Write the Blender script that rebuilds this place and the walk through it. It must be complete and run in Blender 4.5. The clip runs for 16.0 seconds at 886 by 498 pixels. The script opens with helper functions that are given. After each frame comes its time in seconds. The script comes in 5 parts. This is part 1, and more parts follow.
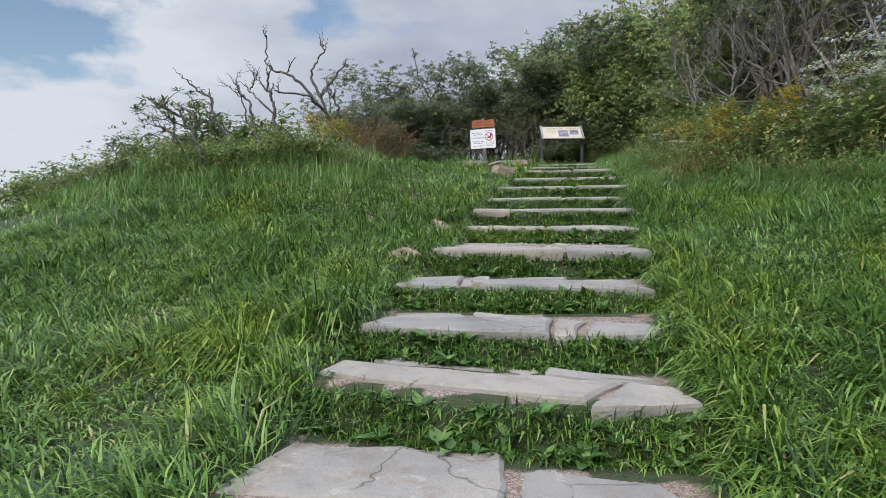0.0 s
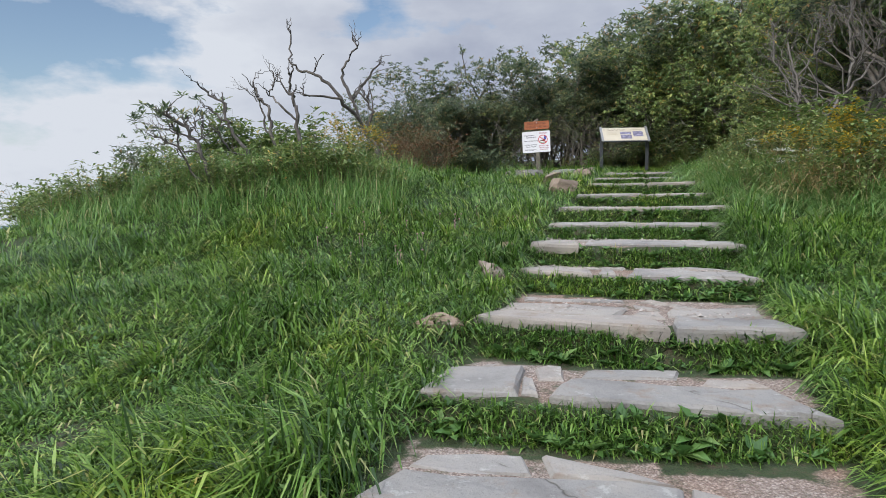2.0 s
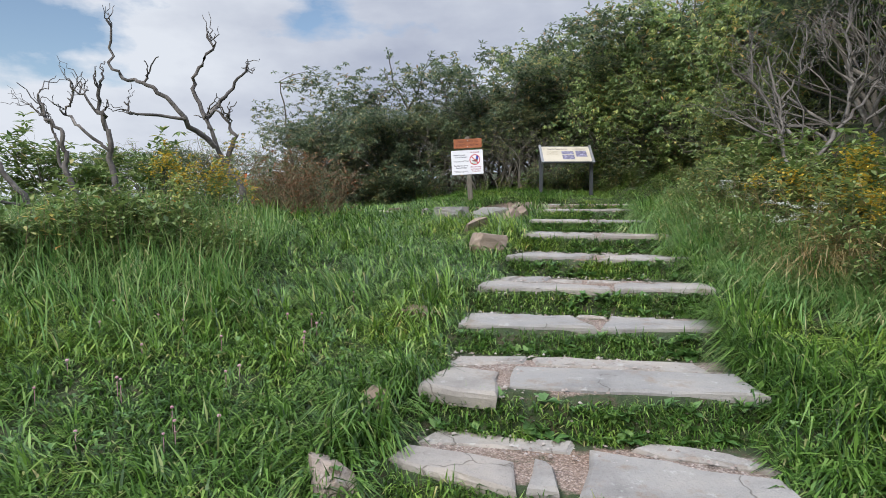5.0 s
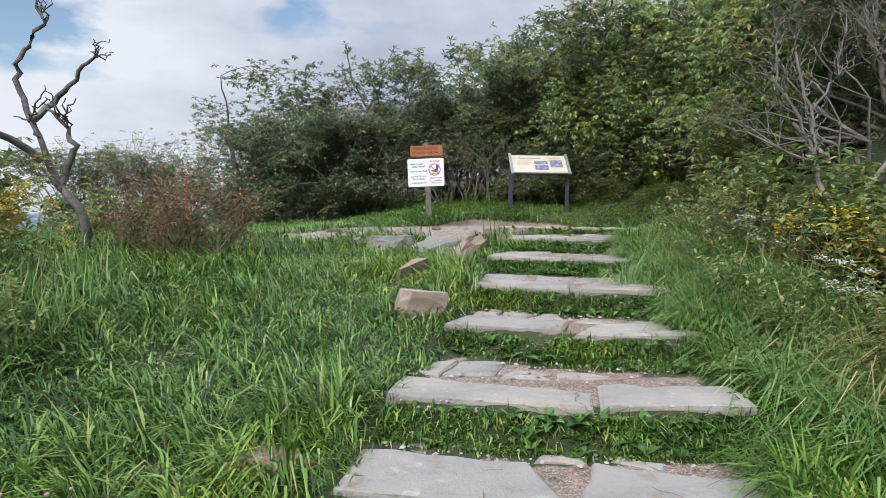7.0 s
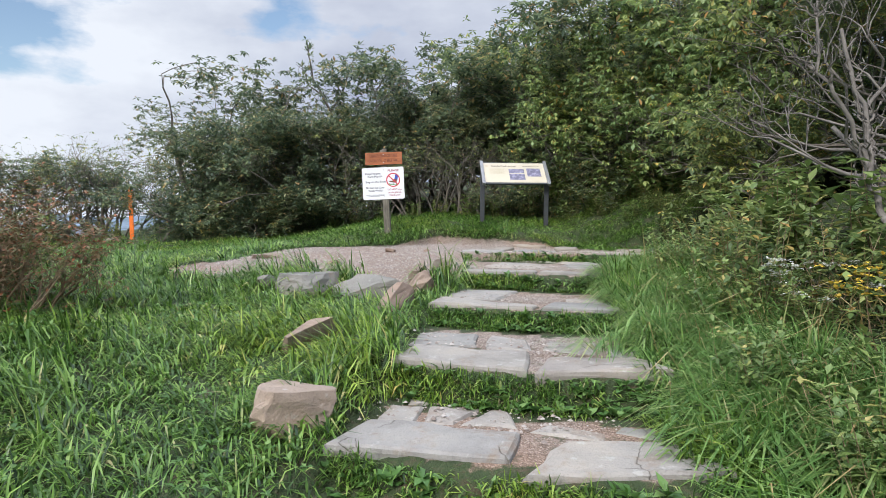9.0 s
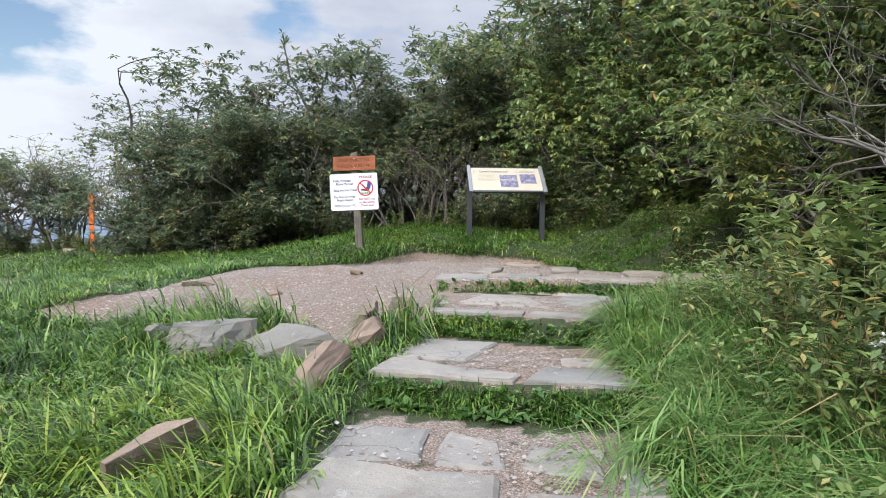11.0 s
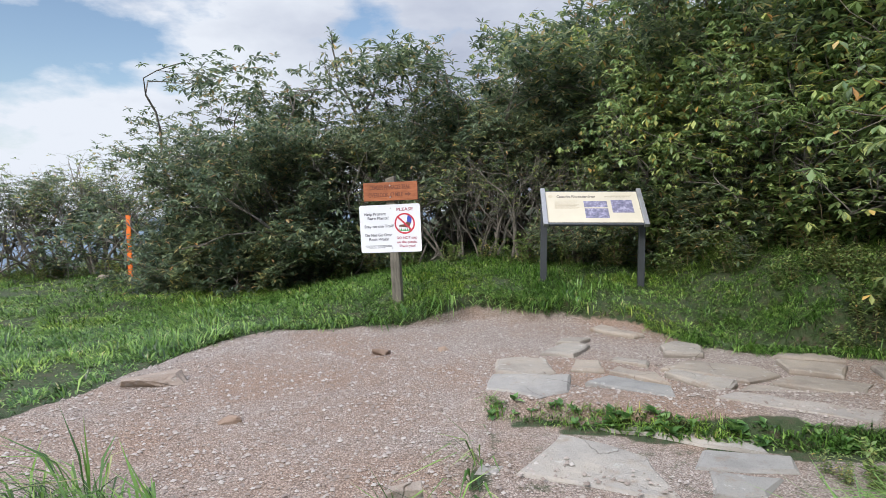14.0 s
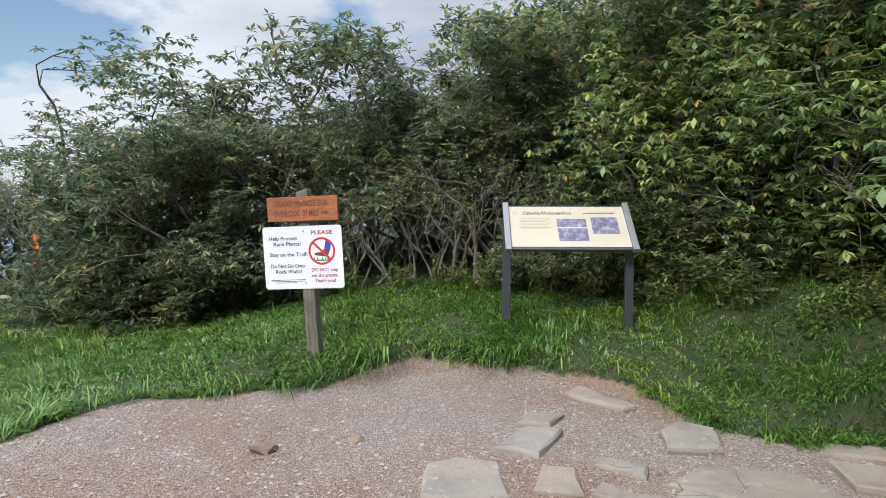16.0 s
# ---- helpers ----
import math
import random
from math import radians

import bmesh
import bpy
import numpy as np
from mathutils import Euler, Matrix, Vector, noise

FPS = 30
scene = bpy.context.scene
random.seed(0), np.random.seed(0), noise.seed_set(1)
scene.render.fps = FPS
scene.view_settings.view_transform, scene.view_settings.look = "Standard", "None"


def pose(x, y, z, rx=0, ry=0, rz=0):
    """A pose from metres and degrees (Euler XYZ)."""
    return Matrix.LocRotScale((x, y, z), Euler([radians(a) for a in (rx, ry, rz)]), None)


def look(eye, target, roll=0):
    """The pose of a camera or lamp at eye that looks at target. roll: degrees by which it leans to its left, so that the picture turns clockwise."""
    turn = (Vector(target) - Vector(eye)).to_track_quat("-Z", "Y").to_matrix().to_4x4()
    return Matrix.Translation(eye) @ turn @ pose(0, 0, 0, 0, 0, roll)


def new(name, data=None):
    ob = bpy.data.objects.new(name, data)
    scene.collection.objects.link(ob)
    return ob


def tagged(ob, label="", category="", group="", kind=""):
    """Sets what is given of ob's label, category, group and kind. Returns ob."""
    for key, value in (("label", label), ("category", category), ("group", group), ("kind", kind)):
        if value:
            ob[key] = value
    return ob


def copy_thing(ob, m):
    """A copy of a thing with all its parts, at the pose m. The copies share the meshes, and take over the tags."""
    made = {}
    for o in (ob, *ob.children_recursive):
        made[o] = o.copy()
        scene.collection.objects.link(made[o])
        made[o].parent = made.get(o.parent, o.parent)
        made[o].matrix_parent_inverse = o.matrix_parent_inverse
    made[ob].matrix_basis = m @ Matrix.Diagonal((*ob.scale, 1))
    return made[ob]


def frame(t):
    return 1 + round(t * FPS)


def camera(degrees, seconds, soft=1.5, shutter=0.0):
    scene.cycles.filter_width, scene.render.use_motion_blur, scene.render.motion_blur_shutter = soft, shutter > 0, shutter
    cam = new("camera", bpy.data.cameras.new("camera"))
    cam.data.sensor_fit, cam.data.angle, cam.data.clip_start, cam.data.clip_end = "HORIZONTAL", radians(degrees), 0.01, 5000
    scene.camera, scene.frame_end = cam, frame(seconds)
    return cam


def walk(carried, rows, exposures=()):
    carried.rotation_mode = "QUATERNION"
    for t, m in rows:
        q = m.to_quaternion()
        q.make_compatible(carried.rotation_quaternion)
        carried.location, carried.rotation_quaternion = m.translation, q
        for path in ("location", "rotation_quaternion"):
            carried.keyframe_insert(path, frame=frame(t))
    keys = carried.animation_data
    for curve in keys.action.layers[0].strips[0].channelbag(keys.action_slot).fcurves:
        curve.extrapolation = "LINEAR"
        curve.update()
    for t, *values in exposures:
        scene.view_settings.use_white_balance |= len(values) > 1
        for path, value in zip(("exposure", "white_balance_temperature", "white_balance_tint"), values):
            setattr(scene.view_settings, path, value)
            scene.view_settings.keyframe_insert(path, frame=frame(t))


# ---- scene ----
cam = camera(72.1, 16.0, soft=0.6)
METRES, EYE, TILT, LEAN, TURN = 12.0, 1.3, -4.5, 0.5, 0.0
ROWS = [
    (0.0, 0.0, 0.0, 0.0, 0.0, 0.0, 0.0),
    (0.5, -0.0024, 0.0276, 0.0091, 3.07, -0.17, -0.08),
    (1.0, -0.0079, 0.0544, 0.0132, 4.69, -0.21, -0.53),
    (1.5, -0.0027, 0.0827, 0.0185, 4.46, -0.27, -0.27),
    (2.0, -0.0011, 0.1103, 0.0314, 4.49, -0.21, -0.4),
    (2.5, -0.0011, 0.139, 0.0447, 4.0, -0.15, -0.6),
    (3.0, 0.0076, 0.1632, 0.0512, 2.39, -0.01, -0.17),
    (3.5, 0.0136, 0.1859, 0.0671, 2.07, 0.1, -0.47),
    (6.0, 0.0523, 0.3497, 0.1014, -2.42, 0.11, -0.28),
    (6.5, 0.0626, 0.381, 0.1128, -2.63, 0.16, -0.57),
    (7.0, 0.0688, 0.4184, 0.1248, -2.89, 0.14, -0.77),
    (7.5, 0.081, 0.4461, 0.1298, -3.62, 0.31, -0.21),
    (8.0, 0.0923, 0.4805, 0.1335, -3.73, 0.29, -0.53),
    (8.5, 0.1017, 0.5138, 0.147, -3.89, 0.28, -0.38),
    (9.0, 0.1122, 0.535, 0.1506, -3.91, 0.43, -0.53),
    (11.5, 0.1495, 0.6667, 0.1835, -3.79, 0.58, -0.58),
    (12.0, 0.1545, 0.6946, 0.1965, -2.51, 0.58, -0.64),
    (12.5, 0.1549, 0.7207, 0.2002, 0.47, 0.6, -0.83),
    (13.0, 0.1579, 0.7503, 0.2029, 0.62, 0.54, -0.67),
    (13.5, 0.1621, 0.7782, 0.2152, 2.46, 0.55, -0.67),
    (14.0, 0.1657, 0.8084, 0.2198, 3.46, 0.51, -0.79),
    (14.5, 0.1732, 0.8384, 0.2288, 3.69, 0.5, -0.82),
    (15.0, 0.176, 0.8631, 0.2334, 3.36, 0.55, -0.82),
    (15.5, 0.1804, 0.8954, 0.2369, 2.28, 0.59, -1.0),
    (16.0, 0.1903, 0.9345, 0.245, 1.47, 0.49, -0.67),
]
walk(cam, [(t, pose(0, 0, EYE, TILT, LEAN, TURN) @ pose(METRES * x, METRES * y, METRES * z, 90 + pitch, roll, yaw)) for t, x, y, z, yaw, pitch, roll in ROWS],
     [(0.0, -0.24), (3.5, -0.18), (6.0, -0.06), (9.0, 0.08), (12.5, 0.13), (14.5, 0.0), (16.0, 0.0)])

# ---- sky and sun ----
SUN_EL, SUN_ROT = 36.0, 212.0
world = bpy.data.worlds.new("sky")
scene.world = world
world.use_nodes = True
wt = world.node_tree
wt.nodes.clear()


def wnode(kind, **kw):
    n = wt.nodes.new(kind)
    for k, v in kw.items():
        n.inputs[k.replace("_", " ")].default_value = v
    return n


w_out = wt.nodes.new("ShaderNodeOutputWorld")
w_sky = wt.nodes.new("ShaderNodeTexSky")
w_sky.sky_type = "NISHITA"
w_sky.sun_disc = False
w_sky.sun_elevation = radians(SUN_EL)
w_sky.sun_rotation = radians(SUN_ROT)
w_bg1 = wnode("ShaderNodeBackground", Strength=0.15)
wt.links.new(w_sky.outputs[0], w_bg1.inputs[0])
w_co = wt.nodes.new("ShaderNodeTexCoord")
w_map = wt.nodes.new("ShaderNodeMapping")
w_map.inputs["Scale"].default_value = (1.0, 1.0, 2.2)
w_map.inputs["Location"].default_value = (0.62, 0.1, 0.3)
wt.links.new(w_co.outputs["Generated"], w_map.inputs[0])
w_n1 = wnode("ShaderNodeTexNoise", Scale=4.2, Detail=8.0, Roughness=0.55)
w_n2 = wnode("ShaderNodeTexNoise", Scale=2.3, Detail=9.0, Roughness=0.55)
w_r1 = wt.nodes.new("ShaderNodeValToRGB")
w_r1.color_ramp.elements[0].position, w_r1.color_ramp.elements[1].position = 0.24, 0.35
w_r2 = wt.nodes.new("ShaderNodeValToRGB")
w_r2.color_ramp.elements[0].position, w_r2.color_ramp.elements[1].position = 0.36, 0.72
w_r2.color_ramp.elements[0].color = (0.40, 0.45, 0.60, 1)
w_r2.color_ramp.elements[1].color = (0.86, 0.91, 1.0, 1)
w_bg2 = wnode("ShaderNodeBackground", Strength=0.95)
w_mix = wt.nodes.new("ShaderNodeMixShader")
for n in (w_n1, w_n2):
    wt.links.new(w_map.outputs[0], n.inputs["Vector"])
w_sep = wt.nodes.new("ShaderNodeSeparateXYZ")
wt.links.new(w_co.outputs["Generated"], w_sep.inputs[0])


def wmath(op, a, b):
    n = wt.nodes.new("ShaderNodeMath")
    n.operation = op
    for sock, v in zip(n.inputs, (a, b)):
        if isinstance(v, (int, float)):
            sock.default_value = v
        else:
            wt.links.new(v, sock)
    return n.outputs[0]


# cloud thins out to one side of the sky and closes towards the horizon; the cloud deck is brightest overhead
w_side = wmath("MULTIPLY", w_sep.outputs[0], 0.36)
w_low = wmath("MULTIPLY", wmath("MAXIMUM", wmath("SUBTRACT", 0.17, w_sep.outputs[2]), 0.0), 1.6)
wt.links.new(wmath("ADD", wmath("ADD", w_n1.outputs[0], w_side), w_low), w_r1.inputs[0])
wt.links.new(wmath("SUBTRACT", w_n2.outputs[0], w_side), w_r2.inputs[0])
wt.links.new(w_r2.outputs[0], w_bg2.inputs[0])
w_up = wt.nodes.new("ShaderNodeMapRange")
w_up.inputs[1].default_value, w_up.inputs[2].default_value = 0.36, 0.95
w_up.inputs[3].default_value, w_up.inputs[4].default_value = 0.95, 4.4
wt.links.new(w_sep.outputs[2], w_up.inputs[0])
wt.links.new(w_up.outputs[0], w_bg2.inputs[1])
wt.links.new(w_r1.outputs[0], w_mix.inputs[0])
wt.links.new(w_bg1.outputs[0], w_mix.inputs[1])
wt.links.new(w_bg2.outputs[0], w_mix.inputs[2])
wt.links.new(w_mix.outputs[0], w_out.inputs[0])

sun = new("sun", bpy.data.lights.new("sun", "SUN"))
sun.data.energy, sun.data.angle, sun.data.color = 2.9, radians(12), (1.0, 0.955, 0.92)
sun.matrix_world = look((0, 0, 40), (0 - 40 * math.sin(radians(SUN_ROT)) / math.tan(radians(SUN_EL)), -40 * math.cos(radians(SUN_ROT)) / math.tan(radians(SUN_EL)), 0))


# ---- materials ----
class Mat:
    """A node material with short ways to add nodes."""

    def __init__(self, name):
        self.m = bpy.data.materials.new(name)
        self.m.use_nodes = True
        self.t = self.m.node_tree
        self.b = self.t.nodes["Principled BSDF"]
        self.out = self.t.nodes["Material Output"]

    def node(self, kind, **kw):
        n = self.t.nodes.new(kind)
        for k, v in kw.items():
            n.inputs[k.replace("_", " ")].default_value = v
        return n

    def link(self, a, b):
        self.t.links.new(a, b)

    def coords(self):
        return self.node("ShaderNodeTexCoord").outputs["Object"]

    def noise(self, scale, detail=4.0, rough=0.55, co=None):
        n = self.node("ShaderNodeTexNoise", Scale=scale, Detail=detail, Roughness=rough)
        self.link(co or self.coords(), n.inputs["Vector"])
        return n.outputs[0]

    def ramp(self, fac, stops):
        r = self.node("ShaderNodeValToRGB")
        e = r.color_ramp.elements
        while len(e) < len(stops):
            e.new(0.5)
        for el, (p, c) in zip(e, stops):
            el.position, el.color = p, (*c, 1)
        self.link(fac, r.inputs[0])
        return r.outputs[0]

    def mix(self, fac, a, b, mode="MIX"):
        n = self.t.nodes.new("ShaderNodeMix")
        n.data_type, n.blend_type = "RGBA", mode
        for sock, v in ((n.inputs[0], fac), (n.inputs[6], a), (n.inputs[7], b)):
            if isinstance(v, (int, float)):
                sock.default_value = v
            elif isinstance(v, tuple):
                sock.default_value = (*v, 1)
            else:
                self.link(v, sock)
        return n.outputs[2]

    def math(self, op, a, b=0.0):
        n = self.t.nodes.new("ShaderNodeMath")
        n.operation = op
        for sock, v in ((n.inputs[0], a), (n.inputs[1], b)):
            if isinstance(v, (int, float)):
                sock.default_value = v
            else:
                self.link(v, sock)
        return n.outputs[0]

    def colour(self, c, rough=0.7):
        if isinstance(c, tuple):
            self.b.inputs["Base Color"].default_value = (*c, 1)
        else:
            self.link(c, self.b.inputs["Base Color"])
        self.b.inputs["Roughness"].default_value = rough
        return self

    def bump(self, height, strength=0.5, distance=0.02):
        n = self.node("ShaderNodeBump", Strength=strength, Distance=distance)
        self.link(height, n.inputs["Height"])
        self.link(n.outputs[0], self.b.inputs["Normal"])
        return self


def leaf_material(name, stops, rough=0.5, through_light=0.3, patch=1.2, patch_stops=None):
    """Foliage: each blade or leaf its own tone, patches over that, some light let through."""
    m = Mat(name)
    geo = m.node("ShaderNodeNewGeometry")
    c = m.ramp(geo.outputs["Random Per Island"], stops)
    if patch_stops:
        g = m.node("ShaderNodeNewGeometry")
        c = m.mix(1.0, c, m.ramp(m.noise(patch, 3.0, 0.6, g.outputs["Position"]), patch_stops), "MULTIPLY")
    m.colour(c, rough)
    m.b.inputs["Specular IOR Level"].default_value = 0.45
    tr = m.node("ShaderNodeBsdfTranslucent")
    m.link(c, tr.inputs["Color"])
    mx = m.node("ShaderNodeMixShader", Fac=through_light)
    m.link(m.b.outputs[0], mx.inputs[1])
    m.link(tr.outputs[0], mx.inputs[2])
    m.link(mx.outputs[0], m.out.inputs[0])
    return m.m


GRASS = leaf_material("grass_blade", [(0.0, (0.018, 0.045, 0.010)), (0.3, (0.062, 0.140, 0.024)), (0.7, (0.165, 0.305, 0.054)), (0.95, (0.30, 0.44, 0.115)), (1.0, (0.44, 0.39, 0.19))],
                      0.36, 0.33, 0.9, [(0.3, (0.62, 0.72, 0.62)), (0.5, (1.0, 1.0, 1.0)), (0.72, (1.45, 1.22, 0.85))])
DRY = leaf_material("dry_grass", [(0.0, (0.30, 0.22, 0.09)), (0.6, (0.42, 0.31, 0.14)), (1.0, (0.52, 0.42, 0.22))], 0.7, 0.25)
TALL = leaf_material("tall_grass_blade", [(0.0, (0.081, 0.176, 0.044)), (0.5, (0.172, 0.319, 0.083)), (0.88, (0.287, 0.407, 0.132)), (1.0, (0.483, 0.418, 0.220))], 0.5, 0.35)
WEED = leaf_material("weed_leaf", [(0.0, (0.05, 0.12, 0.028)), (0.6, (0.10, 0.21, 0.05)), (1.0, (0.19, 0.30, 0.09))], 0.5, 0.3)
HERB = leaf_material("herb_leaf", [(0.0, (0.081, 0.135, 0.041)), (0.5, (0.155, 0.230, 0.066)), (0.9, (0.257, 0.324, 0.096)), (1.0, (0.432, 0.365, 0.132))], 0.5, 0.3)
RHODO = leaf_material("rhododendron_leaf", [(0.0, (0.060, 0.091, 0.060)), (0.5, (0.129, 0.180, 0.101)), (0.85, (0.242, 0.303, 0.168)), (0.94, (0.415, 0.385, 0.175)), (1.0, (0.481, 0.280, 0.140))], 0.36, 0.45, 1.6, [(0.32, (0.66, 0.72, 0.70)), (0.5, (1.0, 1.0, 1.0)), (0.7, (1.38, 1.26, 0.98))])
BRIGHT = leaf_material("bright_leaf", [(0.0, (0.086, 0.134, 0.052)), (0.5, (0.187, 0.253, 0.091)), (0.88, (0.359, 0.407, 0.143)), (0.96, (0.568, 0.463, 0.143)), (1.0, (0.598, 0.309, 0.117))], 0.45, 0.45, 1.6, [(0.32, (0.66, 0.72, 0.70)), (0.5, (1.0, 1.0, 1.0)), (0.7, (1.38, 1.26, 0.98))])
LIGHT = leaf_material("light_leaf", [(0.0, (0.132, 0.218, 0.086)), (0.5, (0.271, 0.377, 0.145)), (0.88, (0.449, 0.554, 0.238)), (0.96, (0.554, 0.528, 0.172)), (1.0, (0.607, 0.317, 0.106))], 0.4, 0.45, 1.6, [(0.32, (0.66, 0.72, 0.70)), (0.5, (1.0, 1.0, 1.0)), (0.7, (1.38, 1.26, 0.98))])
RUST = leaf_material("rust_leaf", [(0.0, (0.07, 0.10, 0.035)), (0.45, (0.14, 0.115, 0.05)), (0.8, (0.22, 0.10, 0.05)), (1.0, (0.34, 0.12, 0.05))], 0.6, 0.25)
YELLOW = leaf_material("yellow_bloom", [(0.0, (0.42, 0.28, 0.03)), (1.0, (0.66, 0.48, 0.06))], 0.7, 0.2)
WHITE = leaf_material("white_bloom", [(0.0, (0.45, 0.45, 0.40)), (1.0, (0.75, 0.75, 0.70))], 0.7, 0.2)
PINK = leaf_material("pink_bloom", [(0.0, (0.45, 0.22, 0.28)), (1.0, (0.6, 0.35, 0.42))], 0.7, 0.2)


def bark(name, dark, pale):
    m = Mat(name)
    c = m.ramp(m.noise(9.0, 6.0, 0.65), [(0.3, dark), (0.62, pale)])
    lich = m.ramp(m.noise(4.0, 5.0, 0.7), [(0.56, (0, 0, 0)), (0.66, (1, 1, 1))])
    c = m.mix(lich, c, tuple(min(1.0, v * 1.35 + 0.02) for v in pale))
    m.colour(c, 0.85).bump(m.noise(45.0, 4.0), 0.6, 0.01)
    return m.m


BARK = bark("grey_bark", (0.075, 0.062, 0.05), (0.21, 0.185, 0.155))
BARK_DEAD = bark("weathered_dead_wood", (0.03, 0.026, 0.024), (0.13, 0.115, 0.10))
BARK_PALE = bark("pale_twig", (0.075, 0.066, 0.058), (0.20, 0.18, 0.16))
STALK = bark("dry_stalk", (0.13, 0.085, 0.05), (0.30, 0.22, 0.13))


def stone(name, stops, rough=0.82):
    m = Mat(name)
    info = m.node("ShaderNodeObjectInfo")
    g = m.node("ShaderNodeNewGeometry").outputs["Position"]
    base = m.ramp(info.outputs["Random"], stops)
    big = m.ramp(m.noise(2.6, 6.0, 0.65, g), [(0.28, (0.66, 0.65, 0.66)), (0.5, (1.0, 1.0, 1.0)), (0.74, (1.22, 1.17, 1.10))])
    c = m.mix(1.0, base, big, "MULTIPLY")
    stain = m.ramp(m.noise(6.0, 6.0, 0.7, g), [(0.55, (0, 0, 0)), (0.68, (1, 1, 1))])
    c = m.mix(m.math("MULTIPLY", stain, 0.6), c, (0.21, 0.145, 0.095))
    lichen = m.ramp(m.noise(11.0, 5.0, 0.7, g), [(0.60, (0, 0, 0)), (0.66, (1, 1, 1))])
    c = m.mix(m.math("MULTIPLY", lichen, 0.35), c, (0.46, 0.46, 0.42))
    speck = m.ramp(m.noise(85.0, 3.0, 0.7, g), [(0.34, (0.7, 0.7, 0.7)), (0.46, (1, 1, 1))])
    c = m.mix(0.5, c, m.mix(1.0, c, speck, "MULTIPLY"))
    # fine cracks and cleft edges
    warp = m.node("ShaderNodeTexNoise", Scale=3.0, Detail=4.0)
    m.link(g, warp.inputs["Vector"])
    bent = m.mix(0.22, g, warp.outputs["Color"])
    v = m.node("ShaderNodeTexVoronoi", Scale=1.7)
    v.feature = "DISTANCE_TO_EDGE"
    m.link(bent, v.inputs["Vector"])
    crack = m.ramp(m.math("ADD", v.outputs["Distance"], m.ramp(m.noise(1.3, 3.0, 0.6, g), [(0.46, (0, 0, 0)), (0.56, (0.02, 0.02, 0.02))])), [(0.0, (0.45, 0.42, 0.38)), (0.005, (1, 1, 1))])
    c = m.mix(1.0, c, crack, "MULTIPLY")
    m.colour(c, rough)
    h = m.math("ADD", m.noise(14.0, 6.0, 0.65, g), m.math("MULTIPLY", m.noise(110.0, 3.0, 0.6, g), 0.3))
    h = m.math("ADD", h, m.math("MULTIPLY", crack, 0.6))
    m.bump(h, 0.6, 0.02)
    return m.m


PALE_ROCK = stone("pale_edging_stone", [(0.0, (0.16, 0.155, 0.14)), (1.0, (0.21, 0.20, 0.175))], 0.9)
FLAG_TAN = stone("tan_flagstone", [(0.0, (0.25, 0.215, 0.175)), (0.5, (0.29, 0.245, 0.195)), (1.0, (0.27, 0.245, 0.21))])
FLAG = stone("flagstone", [(0.0, (0.225, 0.217, 0.20)), (0.45, (0.265, 0.25, 0.228)), (0.8, (0.295, 0.27, 0.235)), (1.0, (0.28, 0.25, 0.218))])
ROCK = stone("field_rock", [(0.0, (0.24, 0.165, 0.12)), (0.5, (0.28, 0.215, 0.165)), (1.0, (0.31, 0.26, 0.215))], 0.9)


def ground_material():
    m = Mat("ground")
    g = m.node("ShaderNodeNewGeometry").outputs["Position"]
    soil = m.ramp(m.noise(14.0, 6.0, 0.7, g), [(0.3, (0.018, 0.028, 0.009)), (0.5, (0.035, 0.055, 0.016)), (0.66, (0.07, 0.052, 0.03)), (0.8, (0.10, 0.072, 0.045))])
    v = m.node("ShaderNodeTexVoronoi", Scale=105.0)
    m.link(g, v.inputs["Vector"])
    grit = m.ramp(v.outputs["Color"], [(0.0, (0.20, 0.155, 0.128)), (0.5, (0.33, 0.275, 0.238)), (1.0, (0.46, 0.415, 0.375))])
    patch = m.ramp(m.noise(0.9, 4.0, 0.6, g), [(0.40, (1.02, 1.0, 0.98)), (0.62, (0.92, 0.75, 0.63))])
    gravel = m.mix(1.0, grit, patch, "MULTIPLY")
    gap = m.ramp(v.outputs["Distance"], [(0.25, (1.08, 1.08, 1.08)), (0.75, (0.62, 0.60, 0.58))])
    gravel = m.mix(1.0, gravel, gap, "MULTIPLY")
    fine = m.ramp(m.noise(160.0, 3.0, 0.6, g), [(0.35, (0.65, 0.65, 0.65)), (0.6, (1.1, 1.1, 1.1))])
    gravel = m.mix(1.0, gravel, fine, "MULTIPLY")
    at = m.node("ShaderNodeAttribute")
    at.attribute_name = "gravel"
    edge = m.math("ADD", at.outputs["Fac"], m.math("MULTIPLY", m.math("SUBTRACT", m.noise(9.0, 5.0, 0.7, g), 0.5), 0.9))
    mask = m.ramp(edge, [(0.42, (0, 0, 0)), (0.58, (1, 1, 1))])
    m.colour(m.mix(mask, soil, gravel), 0.95)
    h = m.math("ADD", m.math("MULTIPLY", v.outputs["Distance"], -0.6), m.noise(30.0, 5.0, 0.7, g))
    m.bump(h, 0.7, 0.02)
    return m.m


GROUND = ground_material()


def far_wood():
    m = Mat("distant_forest_hazed")
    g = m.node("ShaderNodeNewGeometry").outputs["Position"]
    # aerial haze is painted in: forest green shifted to pale blue
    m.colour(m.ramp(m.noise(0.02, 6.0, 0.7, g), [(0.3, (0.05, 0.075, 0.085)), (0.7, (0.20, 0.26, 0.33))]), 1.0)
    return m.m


FAR = far_wood()


